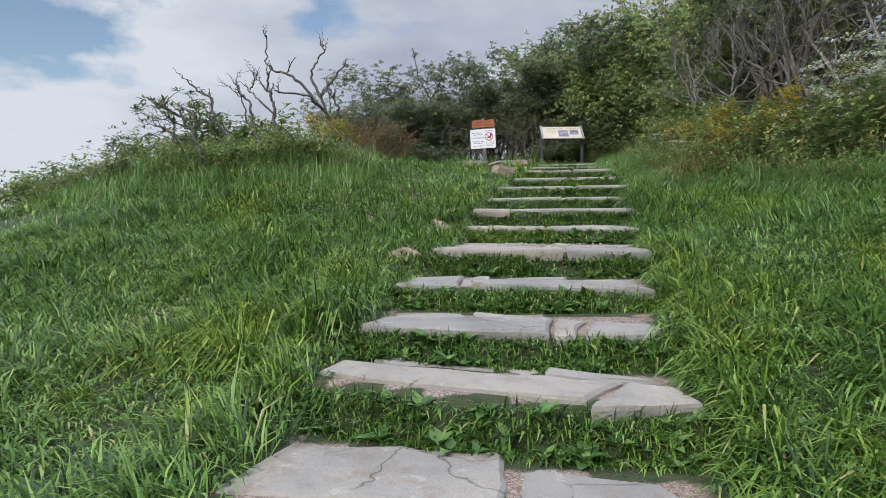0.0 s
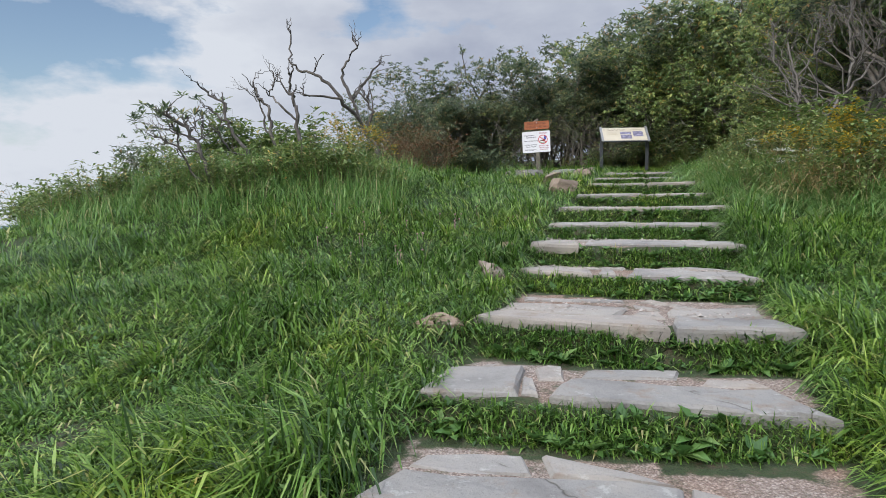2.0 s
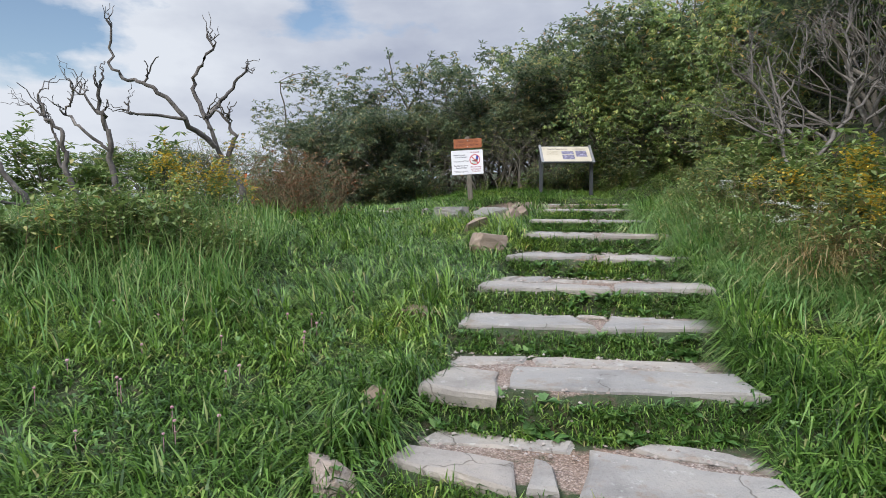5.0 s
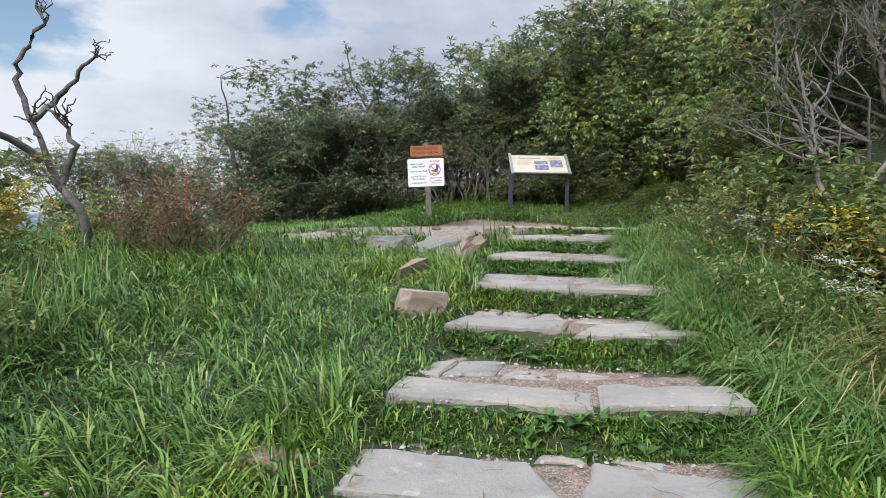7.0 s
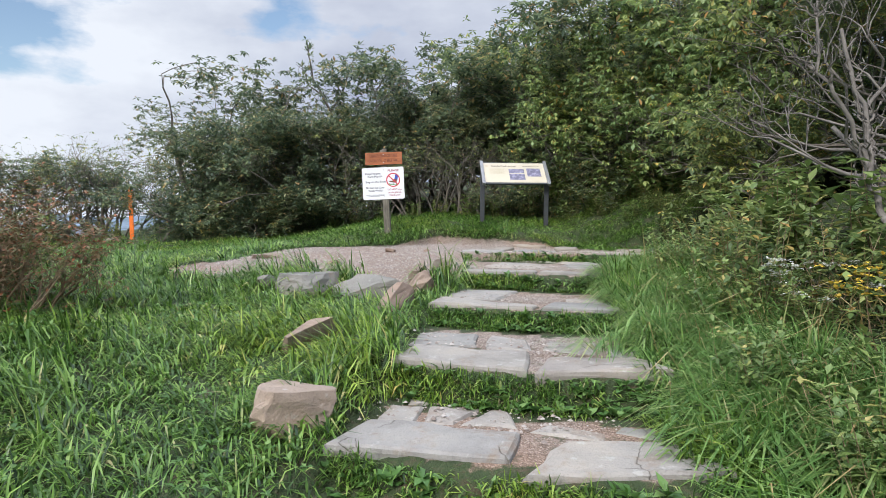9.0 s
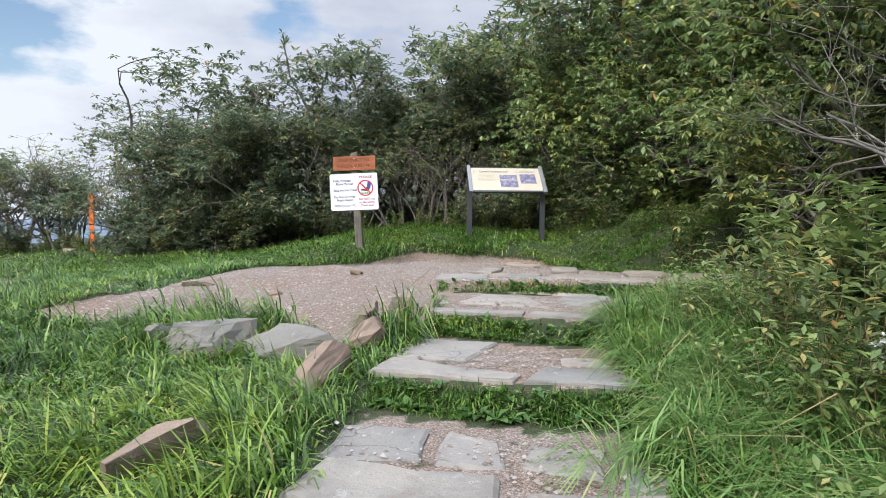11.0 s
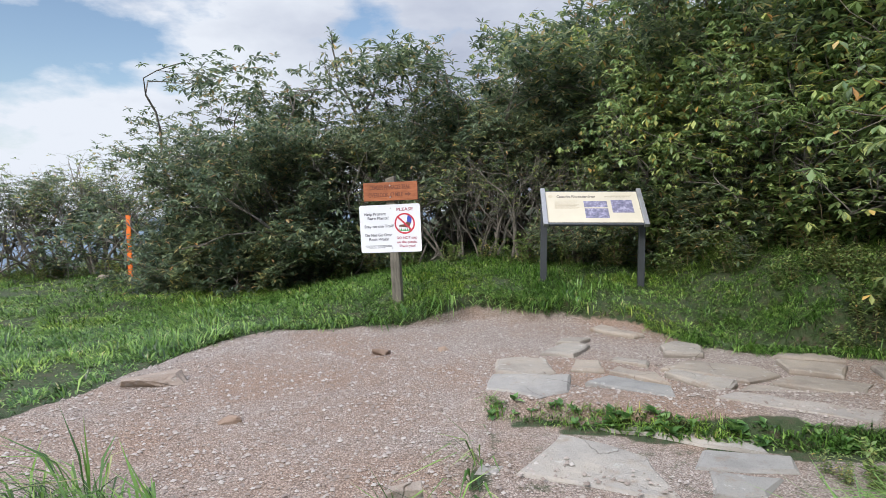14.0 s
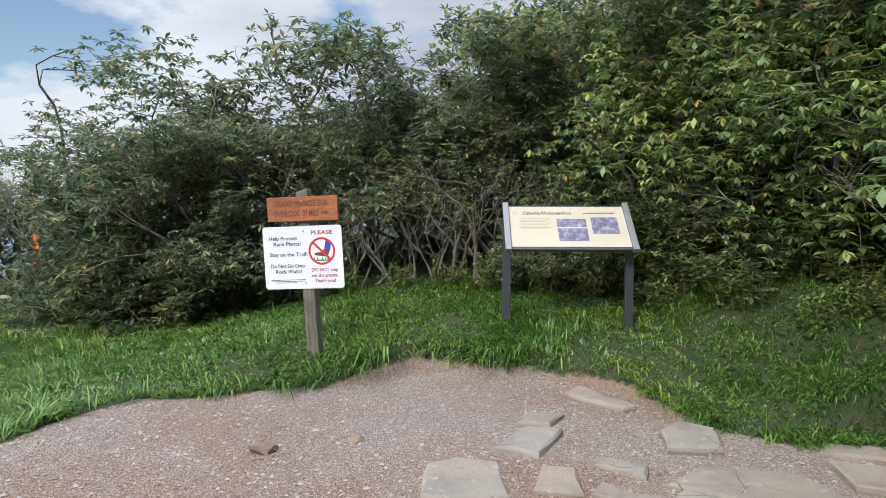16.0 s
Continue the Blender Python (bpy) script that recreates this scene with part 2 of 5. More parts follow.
# ---- ground ----
# each step: tread height, left end of its front edge, right end of its front edge
STEPS = [
    (0.4, -0.8, 1.45, 0.78, 1.25), (0.55, -0.62, 2.61, 1.02, 2.18), (0.67, -0.47, 3.15, 1.12, 2.87), (0.78, -0.31, 3.87, 1.32, 3.7),
    (0.94, -0.09, 4.68, 1.55, 4.4), (1.055, 0.19, 5.88, 1.73, 5.43), (1.21, 0.32, 6.45, 1.94, 6.24), (1.33, 0.54, 7.33, 2.18, 7.12),
    (1.48, 0.7, 8, 2.38, 7.78), (1.62, 1.06, 9.03, 2.44, 8.56), (1.77, 1.29, 9.8, 2.64, 9.43), (1.88, 1.55, 10.94, 2.86, 10.59),
    (2, 1.92, 12.12, 3.25, 11.66), (2.08, 2.04, 13.42, 4.6, 12.9),
]
MID_Y = np.array([(s[2] + s[4]) / 2 for s in STEPS])
MID_Z = np.array([s[0] for s in STEPS])


def smooth(a, b, v):
    k = np.clip((v - a) / (b - a), 0, 1)
    return k * k * (3 - 2 * k)


def front_of(step, x):
    """How far along the path the front of a step lies at x; it bows out a little in the middle."""
    tread, xl, yl, xr, yr = step
    u = np.clip((x - xl) / (xr - xl), 0, 1)
    return yl + (yr - yl) * (x - xl) / (xr - xl) - 0.09 * np.sin(math.pi * u)


def lumps(x, y, f=1.0):
    """Cheap smooth unevenness of the ground."""
    return (np.sin(1.7 * f * x + 0.6 * f * y + 0.4) + np.sin(-0.9 * f * x + 1.9 * f * y + 2.1) + np.sin(2.9 * f * x - 2.3 * f * y + 1.2) * 0.6 + np.sin(5.1 * f * x + 4.3 * f * y) * 0.35) / 3


def stair_ends(y):
    ys = np.array([0.0] + list(MID_Y) + [14.2])
    left = np.interp(y, ys, [-1.2] + [s[1] for s in STEPS] + [2.0])
    right = np.interp(y, ys, [1.2] + [s[3] for s in STEPS] + [6.0])
    return left, right


def in_gravel(x, y):
    """About 1 on the gravel of the landing, 0 on turf."""
    far = np.interp(x, [-2.5, -0.9, -0.6, -0.42, 0.0, 1.2, 1.9, 2.9, 3.6, 3.9, 4.7, 7.0], [12.25, 12.3, 13.1, 14.7, 15.55, 15.8, 16.3, 16.2, 15.9, 15.0, 14.8, 14.6])
    near = np.interp(x, [-2.5, -0.6, 0.3, 0.6, 1.0, 1.3, 1.9, 2.1, 4.0, 4.6, 7.0], [12.0, 11.95, 11.95, 12.12, 11.9, 11.45, 12.1, 13.2, 13.0, 12.9, 13.0])
    edge = 0.10 * lumps(x, y, 3.0)
    m = smooth(-0.12, 0.12, far - y + edge) * smooth(-0.12, 0.12, y - near + edge)
    m *= smooth(-3.0, -1.4, x)
    spot = smooth(0.55, 0.3, np.hypot((x + 3.0) / 1.5, (y - 14.9)))
    return np.maximum(m, spot)


def stair_height(x, y):
    z = np.full_like(x, 0.0) + smooth(0.2, 1.2, y) * 0.2
    for step in STEPS:
        front = front_of(step, x)
        z = np.where(y > front - 0.13, np.maximum(z, z + (step[0] - 0.026 - z) * np.clip((y - front + 0.13) / 0.14, 0, 1) ** 0.8), z)
    return z


def bank_edge(y):
    """Where the overgrown bank beside the steps begins."""
    return np.interp(y, [2.0, 4.0, 5.0, 6.0, 7.0, 8.0, 9.0, 10.0, 11.0, 12.0, 12.6], [7.5, 5.2, 4.4, 3.6, 3.0, 2.75, 2.8, 2.95, 3.1, 3.5, 4.6])


def height(x, y):
    x, y = np.asarray(x, float), np.asarray(y, float)
    left, right = stair_ends(y)
    off = np.clip(x - (left + right) / 2, -1.4, 1.4)
    s = y + 0.2 * off * smooth(12.5, 10.5, y)
    side = np.interp(s, [-30.0, 0.0] + list(MID_Y) + [40.0], [-6.0, 0.05] + list(MID_Z - 0.06) + [2.0])
    side = np.where(y > 13.0, 1.98, side)
    # mound beside the steps and the fall of the slope past it
    wide = np.where(x < -2.2, 3.0, 2.0)
    side = side + 0.45 * np.exp(-((x + 2.2) / wide) ** 2 - ((y - 8.7) / 2.2) ** 2)
    begin = np.interp(y, [0, 10, 17, 30], [-3.2, -3.2, -7.5, -9.0])
    d = np.clip(begin - x, 0, None)
    side = side - np.where(d < 4.5, 0.053 * d * d, 1.07 + 0.48 * (d - 4.5))
    side = side + 0.055 * np.clip(x, -8, 0) * smooth(11, 14, y)
    # rise behind the landing and towards the wood
    side = side + smooth(-1.5, 2.0, x) * np.interp(y, [15.75, 15.95, 16.3, 17.2, 18.2, 22, 34], [0, 0.09, 0.2, 0.33, 0.38, 0.58, 1.6])
    low = smooth(12.7, 11.5, y)
    side = side + low * (0.16 * np.clip(x - right - 0.3, 0, 2.5) + 0.10 * smooth(0, 0.8, x - bank_edge(y)) + 0.42 * np.clip(x - 4.2, 0, 8))
    side = side + (1 - low) * 0.40 * np.clip(x - np.interp(y, [12, 13, 14.6, 15.2], [4.6, 7.0, 7.0, 4.3]), 0, 9)
    side = side + 0.035 * lumps(x, y)
    inside = smooth(0.20, -0.05, np.maximum(left - x, x - right)) * smooth(14.0, 13.4, y) * smooth(0.0, 0.6, y)
    z = side * (1 - inside) + stair_height(x, y) * inside
    g = in_gravel(x, y)
    z = z * (1 - g) + np.where(inside > 0.5, z, np.minimum(z, 1.96 + 0.012 * lumps(x, y, 2.0))) * g
    # the mountain drops away all round
    r = np.hypot(x, y - 12)
    return z - 110 * smooth(45, 600, r)


def axis(a, b, step, reach):
    mid = list(np.arange(a, b + step / 2, step))
    up, d = [], step
    while (up[-1] if up else b) < reach:
        d *= 1.25
        up.append((up[-1] if up else b) + d)
    down, d = [], step
    while (down[-1] if down else a) > -reach:
        d *= 1.25
        down.append((down[-1] if down else a) - d)
    return np.array(down[::-1] + mid + up)


def mesh_from(name, verts, faces, material=None):
    """A mesh from arrays; faces: one array of equal-sided faces, or a list of such arrays."""
    me = bpy.data.meshes.new(name)
    faces = faces if isinstance(faces, list) else [faces]
    verts = np.asarray(verts, np.float32).reshape(-1, 3)
    loops = np.concatenate([np.asarray(f, np.int32).ravel() for f in faces])
    counts = np.concatenate([np.full(len(f), np.asarray(f).shape[1], np.int32) for f in faces])
    me.vertices.add(len(verts))
    me.vertices.foreach_set("co", verts.ravel())
    me.loops.add(len(loops))
    me.loops.foreach_set("vertex_index", loops)
    me.polygons.add(len(counts))
    me.polygons.foreach_set("loop_start", np.concatenate([[0], np.cumsum(counts)[:-1]]).astype(np.int32))
    me.polygons.foreach_set("loop_total", counts)
    me.update(calc_edges=True)
    if material:
        me.materials.append(material)
    return me


def part(name, data, material, parent, label=""):
    """One mesh object under a thing; data: a mesh or a bmesh."""
    if isinstance(data, bmesh.types.BMesh):
        me = bpy.data.meshes.new(name)
        data.to_mesh(me)
        data.free()
        data = me
    if material and not data.materials:
        data.materials.append(material)
    ob = new(name, data)
    ob.parent = parent
    return tagged(ob, label)


gx, gy = axis(-6.6, 6.6, 0.085, 1500), axis(0.3, 19.0, 0.085, 1500)
GX, GY = np.meshgrid(gx, gy)
GZ = height(GX, GY)
nx, ny = len(gx), len(gy)
idx = np.arange(nx * ny).reshape(ny, nx)
quads = np.stack([idx[:-1, :-1], idx[:-1, 1:], idx[1:, 1:], idx[1:, :-1]], -1).reshape(-1, 4)
ground_mesh = mesh_from("ground", np.stack([GX, GY, GZ], -1), quads, GROUND)
at = ground_mesh.attributes.new("gravel", "FLOAT", "POINT")
gl, gr = stair_ends(GY)
on_stairs = smooth(0.08, -0.1, np.maximum(gl - GX, GX - gr)) * (GY > 0.5) * (GY < 13.6)
tread_part = np.full_like(GX, 0.62)
for step in STEPS[1:]:
    d = GY - front_of(step, GX)
    tread_part = np.where((d > -0.24) & (d < 0.04), 0.05, tread_part)
at.data.foreach_set("value", np.maximum(in_gravel(GX, GY), on_stairs * tread_part).astype(np.float32).ravel())
ground_mesh.polygons.foreach_set("use_smooth", np.ones(len(quads), bool))
tagged(new("ground", ground_mesh), "grassy mountain slope with bare soil and a gravel landing", "ground", kind="structure")

# ridges far across the valley, their blue haze painted into the material
for dist, top, seed in ((1400, -40, 3), (2600, -22, 8)):
    a = np.linspace(0, 2 * math.pi, 400)
    crest = top + 26 * np.sin(a * 7 + seed) + 16 * np.sin(a * 17 + seed * 2) + 5 * np.sin(a * 61 + seed) - 20
    rows = [np.stack([np.cos(a) * (dist - k), np.sin(a) * (dist - k), z], -1) for k, z in ((0, crest), (250, crest * 0.4 - 70), (500, crest * 0 - 160))]
    i = np.arange(400)
    j = np.roll(i, -1)
    f = np.concatenate([np.stack([i + 400 * k, j + 400 * k, j + 400 * k + 400, i + 400 * k + 400], -1) for k in (0, 1)])
    tagged(new("backdrop", mesh_from("backdrop", np.concatenate(rows), f, FAR)), "forested mountain ridge far away, blue haze painted into its colour", "ridge", kind="structure")


# ---- stone steps ----
def slab_bmesh(poly, top, thick, rng, wave=0.006):
    """A flat, rough-edged stone: a polygon (counter-clockwise) with broken edges, chamfered rim and a slightly uneven top."""
    pts = []
    n = len(poly)
    for i in range(n):
        a, b = Vector(poly[i]), Vector(poly[(i + 1) % n])
        k = max(1, int((b - a).length / 0.13))
        for j in range(k):
            p = a.lerp(b, j / k)
            amt = 0.006 if j == 0 else 0.016
            pts.append(Vector((p.x + rng.uniform(-amt, amt), p.y + rng.uniform(-amt, amt))))
    mid = sum(pts, Vector((0, 0))) / len(pts)
    bm = bmesh.new()
    tilt = (rng.uniform(-0.012, 0.012), rng.uniform(-0.012, 0.012))
    rings = []
    for inset, drop in ((0.022, 0.0), (0.004, 0.012), (0.0, 0.03), (0.012, thick)):
        ring = []
        for p in pts:
            q = p + (mid - p).normalized() * (inset + rng.uniform(0, 0.006))
            z = top - drop + tilt[0] * (p.x - mid.x) + tilt[1] * (p.y - mid.y) + rng.uniform(-wave, wave) * (0.5 if drop else 1)
            ring.append(bm.verts.new((q.x, q.y, z)))
        rings.append(ring)
    core = bm.verts.new((mid.x, mid.y, top + rng.uniform(-wave, wave)))
    m = len(pts)
    for i in range(m):
        j = (i + 1) % m
        bm.faces.new((core, rings[0][i], rings[0][j]))
        for a, b in zip(rings, rings[1:]):
            bm.faces.new((a[i], b[i], b[j], a[j]))
    bmesh.ops.recalc_face_normals(bm, faces=bm.faces)
    return bm


rng = random.Random(11)


def lay_step(number, *slabs):
    """One step: each slab by its four corners, front left, front right, back right, back left, as (share of the width, metres behind the front edge)."""
    tread, xl, yl, xr, yr = STEPS[number]
    xl, xr = xl - 0.02, xr + 0.05
    step = new("stone_step")
    step.location = ((xl + xr) / 2, (yl + yr) / 2, tread - 0.1)
    tagged(step, "low step of worn grey flagstones set in turf", "stone step", "steps of the path")
    for q in slabs:
        poly = [Vector((xl + (xr - xl) * u, yl + (yr - yl) * u + d)) for u, d in zip(q[0::2], q[1::2])]
        front = min(q[1], q[3]) < 0.09
        long = [poly[0], poly[0].lerp(poly[1], 0.5) + Vector((0, rng.uniform(-0.02, 0.012))), poly[1], poly[2] + Vector((rng.uniform(-0.02, 0.02), rng.uniform(-0.02, 0.02))), poly[2].lerp(poly[3], rng.uniform(0.35, 0.65)) + Vector((0, rng.uniform(-0.015, 0.03))), poly[3] + Vector((rng.uniform(-0.02, 0.02), rng.uniform(-0.02, 0.02)))]
        me = slab_bmesh(long, tread + (rng.uniform(-0.004, 0.004) if front else rng.uniform(-0.02, -0.006)), 0.085 if front else 0.07, rng)
        bmesh.ops.translate(me, vec=-step.location, verts=me.verts)
        part("slab", me, FLAG, step)


lay_step(0, (0, 0, 0.3, 0, 0.33, 0.4, 0.02, 0.38), (0.31, 0, 0.62, 0, 0.6, 0.4, 0.34, 0.4), (0.63, 0, 1, 0, 0.98, 0.4, 0.61, 0.4), (0.02, 0.42, 0.6, 0.42, 0.64, 0.82, 0.14, 0.86), (0.62, 0.42, 0.97, 0.42, 0.92, 0.66, 0.66, 0.74))
lay_step(1, (0.04, 0.09, 0.69, -0.06, 0.81, 0.23, 0.08, 0.25), (0.69, -0.13, 0.94, 0.01, 0.92, 0.19, 0.81, 0.22), (0.16, 0.36, 0.51, 0.31, 0.53, 0.41, 0.2, 0.46), (0.54, 0.32, 0.6, 0.28, 0.63, 0.35, 0.53, 0.42), (0.63, 0.28, 0.9, 0.27, 0.87, 0.35, 0.64, 0.36))
lay_step(2, (0.03, -0.02, 0.6, -0.13, 0.66, 0.28, 0.1, 0.21), (0.61, -0.13, 0.67, -0.12, 0.75, 0.25, 0.67, 0.29), (0.7, -0.11, 0.95, 0.02, 0.93, 0.18, 0.77, 0.23), (0.11, 0.26, 0.38, 0.28, 0.36, 0.46, 0.14, 0.39), (0.4, 0.29, 0.65, 0.29, 0.59, 0.39, 0.4, 0.43))
lay_step(3, (0.01, -0.05, 0.25, 0, 0.28, 0.37, 0.08, 0.36), (0.26, 0, 0.3, -0, 0.3, 0.21, 0.28, 0.23), (0.31, 0.23, 0.38, 0.25, 0.4, 0.45, 0.32, 0.43), (0.32, -0.04, 0.94, -0.11, 0.88, 0.18, 0.38, 0.24), (0.41, 0.29, 0.68, 0.34, 0.7, 0.45, 0.44, 0.44), (0.71, 0.25, 0.89, 0.24, 0.87, 0.35, 0.74, 0.39), (0.14, 0.42, 0.28, 0.43, 0.29, 0.48, 0.16, 0.48))
lay_step(4, (0, 0, 0.57, -0.16, 0.56, 0.13, 0.05, 0.12), (0.58, -0.17, 0.94, -0.08, 0.93, 0.17, 0.63, 0.15), (0.06, 0.21, 0.45, 0.12, 0.53, 0.46, 0.11, 0.52), (0.51, 0.24, 0.61, 0.14, 0.63, 0.36, 0.55, 0.36), (0.62, 0.22, 0.92, 0.27, 0.96, 0.53, 0.66, 0.48), (0.18, 0.62, 0.55, 0.65, 0.56, 0.76, 0.19, 0.72), (0.55, 0.47, 0.63, 0.39, 0.65, 0.52, 0.56, 0.62), (0.59, 0.69, 0.78, 0.52, 0.75, 0.61, 0.62, 0.77), (0.81, 0.52, 0.94, 0.53, 0.95, 0.6, 0.83, 0.58))
lay_step(5, (0.01, 0.04, 0.33, -0.12, 0.34, 0.14, 0.06, 0.18), (0.46, -0.1, 0.98, -0.05, 0.97, 0.23, 0.55, 0.36), (0.08, 0.26, 0.5, 0.31, 0.52, 0.45, 0.13, 0.41), (0.66, 0.41, 0.99, 0.3, 0.92, 0.47, 0.71, 0.5), (0.35, -0.09, 0.42, -0.1, 0.44, 0.14, 0.39, 0.17))
lay_step(6, (0, -0.05, 0.23, -0.17, 0.25, 0.24, 0.09, 0.33), (0.27, 0.01, 0.98, -0.05, 1, 0.3, 0.32, 0.36), (0.09, 0.38, 0.36, 0.48, 0.38, 0.62, 0.13, 0.59), (0.39, 0.45, 0.93, 0.35, 0.92, 0.53, 0.4, 0.6))
lay_step(7, (0.01, 0.01, 0.51, -0.07, 0.47, 0.3, 0.06, 0.4), (0.52, -0.08, 1, 0.02, 0.99, 0.22, 0.61, 0.31), (0.08, 0.47, 0.23, 0.45, 0.22, 0.61, 0.09, 0.61), (0.28, 0.46, 0.4, 0.46, 0.39, 0.55, 0.31, 0.57), (0.48, 0.34, 0.61, 0.33, 0.61, 0.42, 0.5, 0.42), (0.67, 0.39, 0.79, 0.29, 0.8, 0.37, 0.69, 0.44))
lay_step(8, (0.01, -0, 0.56, -0.11, 0.6, 0.14, 0.05, 0.29), (0.57, -0.11, 0.99, -0.02, 1, 0.26, 0.63, 0.26), (0.08, 0.42, 0.17, 0.35, 0.24, 0.66, 0.12, 0.66), (0.18, 0.38, 0.34, 0.39, 0.4, 0.7, 0.25, 0.66), (0.35, 0.37, 0.51, 0.37, 0.53, 0.5, 0.39, 0.51), (0.52, 0.33, 0.7, 0.43, 0.65, 0.54, 0.54, 0.48))
lay_step(9, (0, -0.05, 0.51, -0, 0.58, 0.3, 0.1, 0.28), (0.52, -0.13, 1.07, 0.1, 1.01, 0.35, 0.69, 0.28), (0.13, 0.31, 0.26, 0.32, 0.3, 0.56, 0.18, 0.54), (0.28, 0.35, 0.38, 0.36, 0.5, 0.64, 0.32, 0.58), (0.4, 0.37, 0.58, 0.39, 0.58, 0.61, 0.52, 0.62), (0.86, 0.46, 1.02, 0.38, 0.99, 0.6, 0.89, 0.56), (0.23, 0.58, 0.49, 0.67, 0.5, 0.77, 0.24, 0.67), (0.6, 0.37, 0.82, 0.34, 0.84, 0.45, 0.66, 0.47))
lay_step(10, (0.02, -0.01, 0.51, -0.09, 0.58, 0.29, 0.12, 0.33), (0.52, -0.14, 1.03, 0.02, 0.97, 0.28, 0.61, 0.2), (0.08, 0.36, 0.38, 0.41, 0.42, 0.76, 0.14, 0.73), (0.4, 0.39, 0.6, 0.41, 0.63, 0.69, 0.46, 0.74), (0.63, 0.43, 0.84, 0.37, 0.91, 0.68, 0.69, 0.65), (0.84, 0.28, 0.97, 0.31, 1.04, 0.57, 0.92, 0.57))
lay_step(11, (0.01, -0, 0.54, -0.04, 0.57, 0.1, 0.08, 0.28), (0.09, 0.34, 0.41, 0.36, 0.6, 0.86, 0.22, 0.93), (0.57, -0.03, 1, 0.01, 0.98, 0.29, 0.69, 0.29), (0.78, 0.39, 0.98, 0.37, 0.96, 0.57, 0.81, 0.57))
lay_step(12, (0, 0, 0.47, 0, 0.5, 0.13, 0.05, 0.1), (0.485, 0, 1, 0, 1, 0.14, 0.52, 0.12), (0.18, 0.45, 0.67, 0.45, 0.65, 0.91, 0.37, 1.03), (0.48, 1.2, 1.06, 1.13, 1.07, 1.29, 0.54, 1.29), (0.76, 0.83, 1.09, 0.95, 1.11, 1.13, 0.84, 1.11), (0.74, 0.53, 0.92, 0.65, 1.03, 0.88, 0.81, 0.82), (0.05, 0.38, 0.13, 0.41, 0.16, 0.54, 0.07, 0.51))

# flagstones of the top step and the landing, each with its own outline
FRONT = [
    ((2.04, 13.50), (2.35, 13.34), (2.54, 13.46), (2.61, 13.85), (2.08, 13.84)),
    ((2.67, 13.71), (3.05, 13.42), (3.14, 13.40), (3.19, 13.65), (2.84, 13.86)),
    ((3.35, 13.40), (4.03, 13.01), (4.20, 13.22), (3.50, 13.53)),
    ((4.08, 13.00), (4.75, 12.72), (4.95, 12.98), (4.26, 13.21)),
]
BACK = [
    ((2.11, 14.17), (2.37, 14.05), (2.55, 14.18), (2.52, 14.56), (2.30, 14.64), (2.14, 14.56)),
    ((2.49, 14.73), (2.74, 14.64), (2.94, 15.03), (2.71, 15.08)),
    ((2.66, 15.14), (2.87, 15.13), (3.00, 15.34), (2.74, 15.33)),
    ((3.06, 15.76), (3.40, 15.41), (3.51, 15.46), (3.19, 15.94)),
    ((3.46, 14.73), (3.77, 14.73), (3.85, 15.05), (3.67, 15.16), (3.50, 15.0)),
    ((3.00, 14.56), (3.25, 14.38), (3.30, 14.53), (3.06, 14.68)),
    ((2.66, 14.22), (2.90, 14.20), (2.91, 14.47), (2.73, 14.50)),
]
EDGE = [
    ((2.93, 14.21), (3.27, 13.90), (3.26, 14.18), (3.00, 14.33)),
    ((3.30, 14.17), (3.56, 13.74), (3.73, 13.98), (3.37, 14.25)),
    ((3.32, 14.33), (3.82, 14.02), (4.13, 14.23), (4.06, 14.45), (3.58, 14.57)),
    ((3.62, 13.78), (4.15, 13.54), (4.25, 13.73), (3.78, 13.97)),
    ((4.20, 14.30), (4.52, 14.17), (4.70, 14.44), (4.25, 14.60)),
    ((4.28, 14.70), (4.77, 14.57), (4.79, 14.77), (4.39, 14.87)),
    ((3.94, 14.00), (4.42, 13.76), (4.62, 14.02), (4.20, 14.18)),
    ((4.32, 13.56), (5.05, 13.22), (5.2, 13.55), (4.55, 13.82)),
    ((5.0, 12.9), (5.7, 12.85), (5.75, 13.2), (5.25, 13.4)),
    ((4.75, 14.10), (5.2, 13.85), (5.4, 14.3), (4.85, 14.45)),
]
PAVING = FRONT + BACK + EDGE
landing = tagged(new("flagstone_landing"), "irregular tan flagstones laid in gravel at the top of the steps", "paving")
landing.location = (3.3, 14.0, 1.95)
for i, poly in enumerate(PAVING):
    front = i < 4
    me = slab_bmesh(poly, 2.06 if front else rng.uniform(1.985, 2.008), 0.12 if front else 0.09, rng, 0.007)
    bmesh.ops.translate(me, vec=-landing.location, verts=me.verts)
    part("slab", me, FLAG if front else FLAG_TAN, landing)


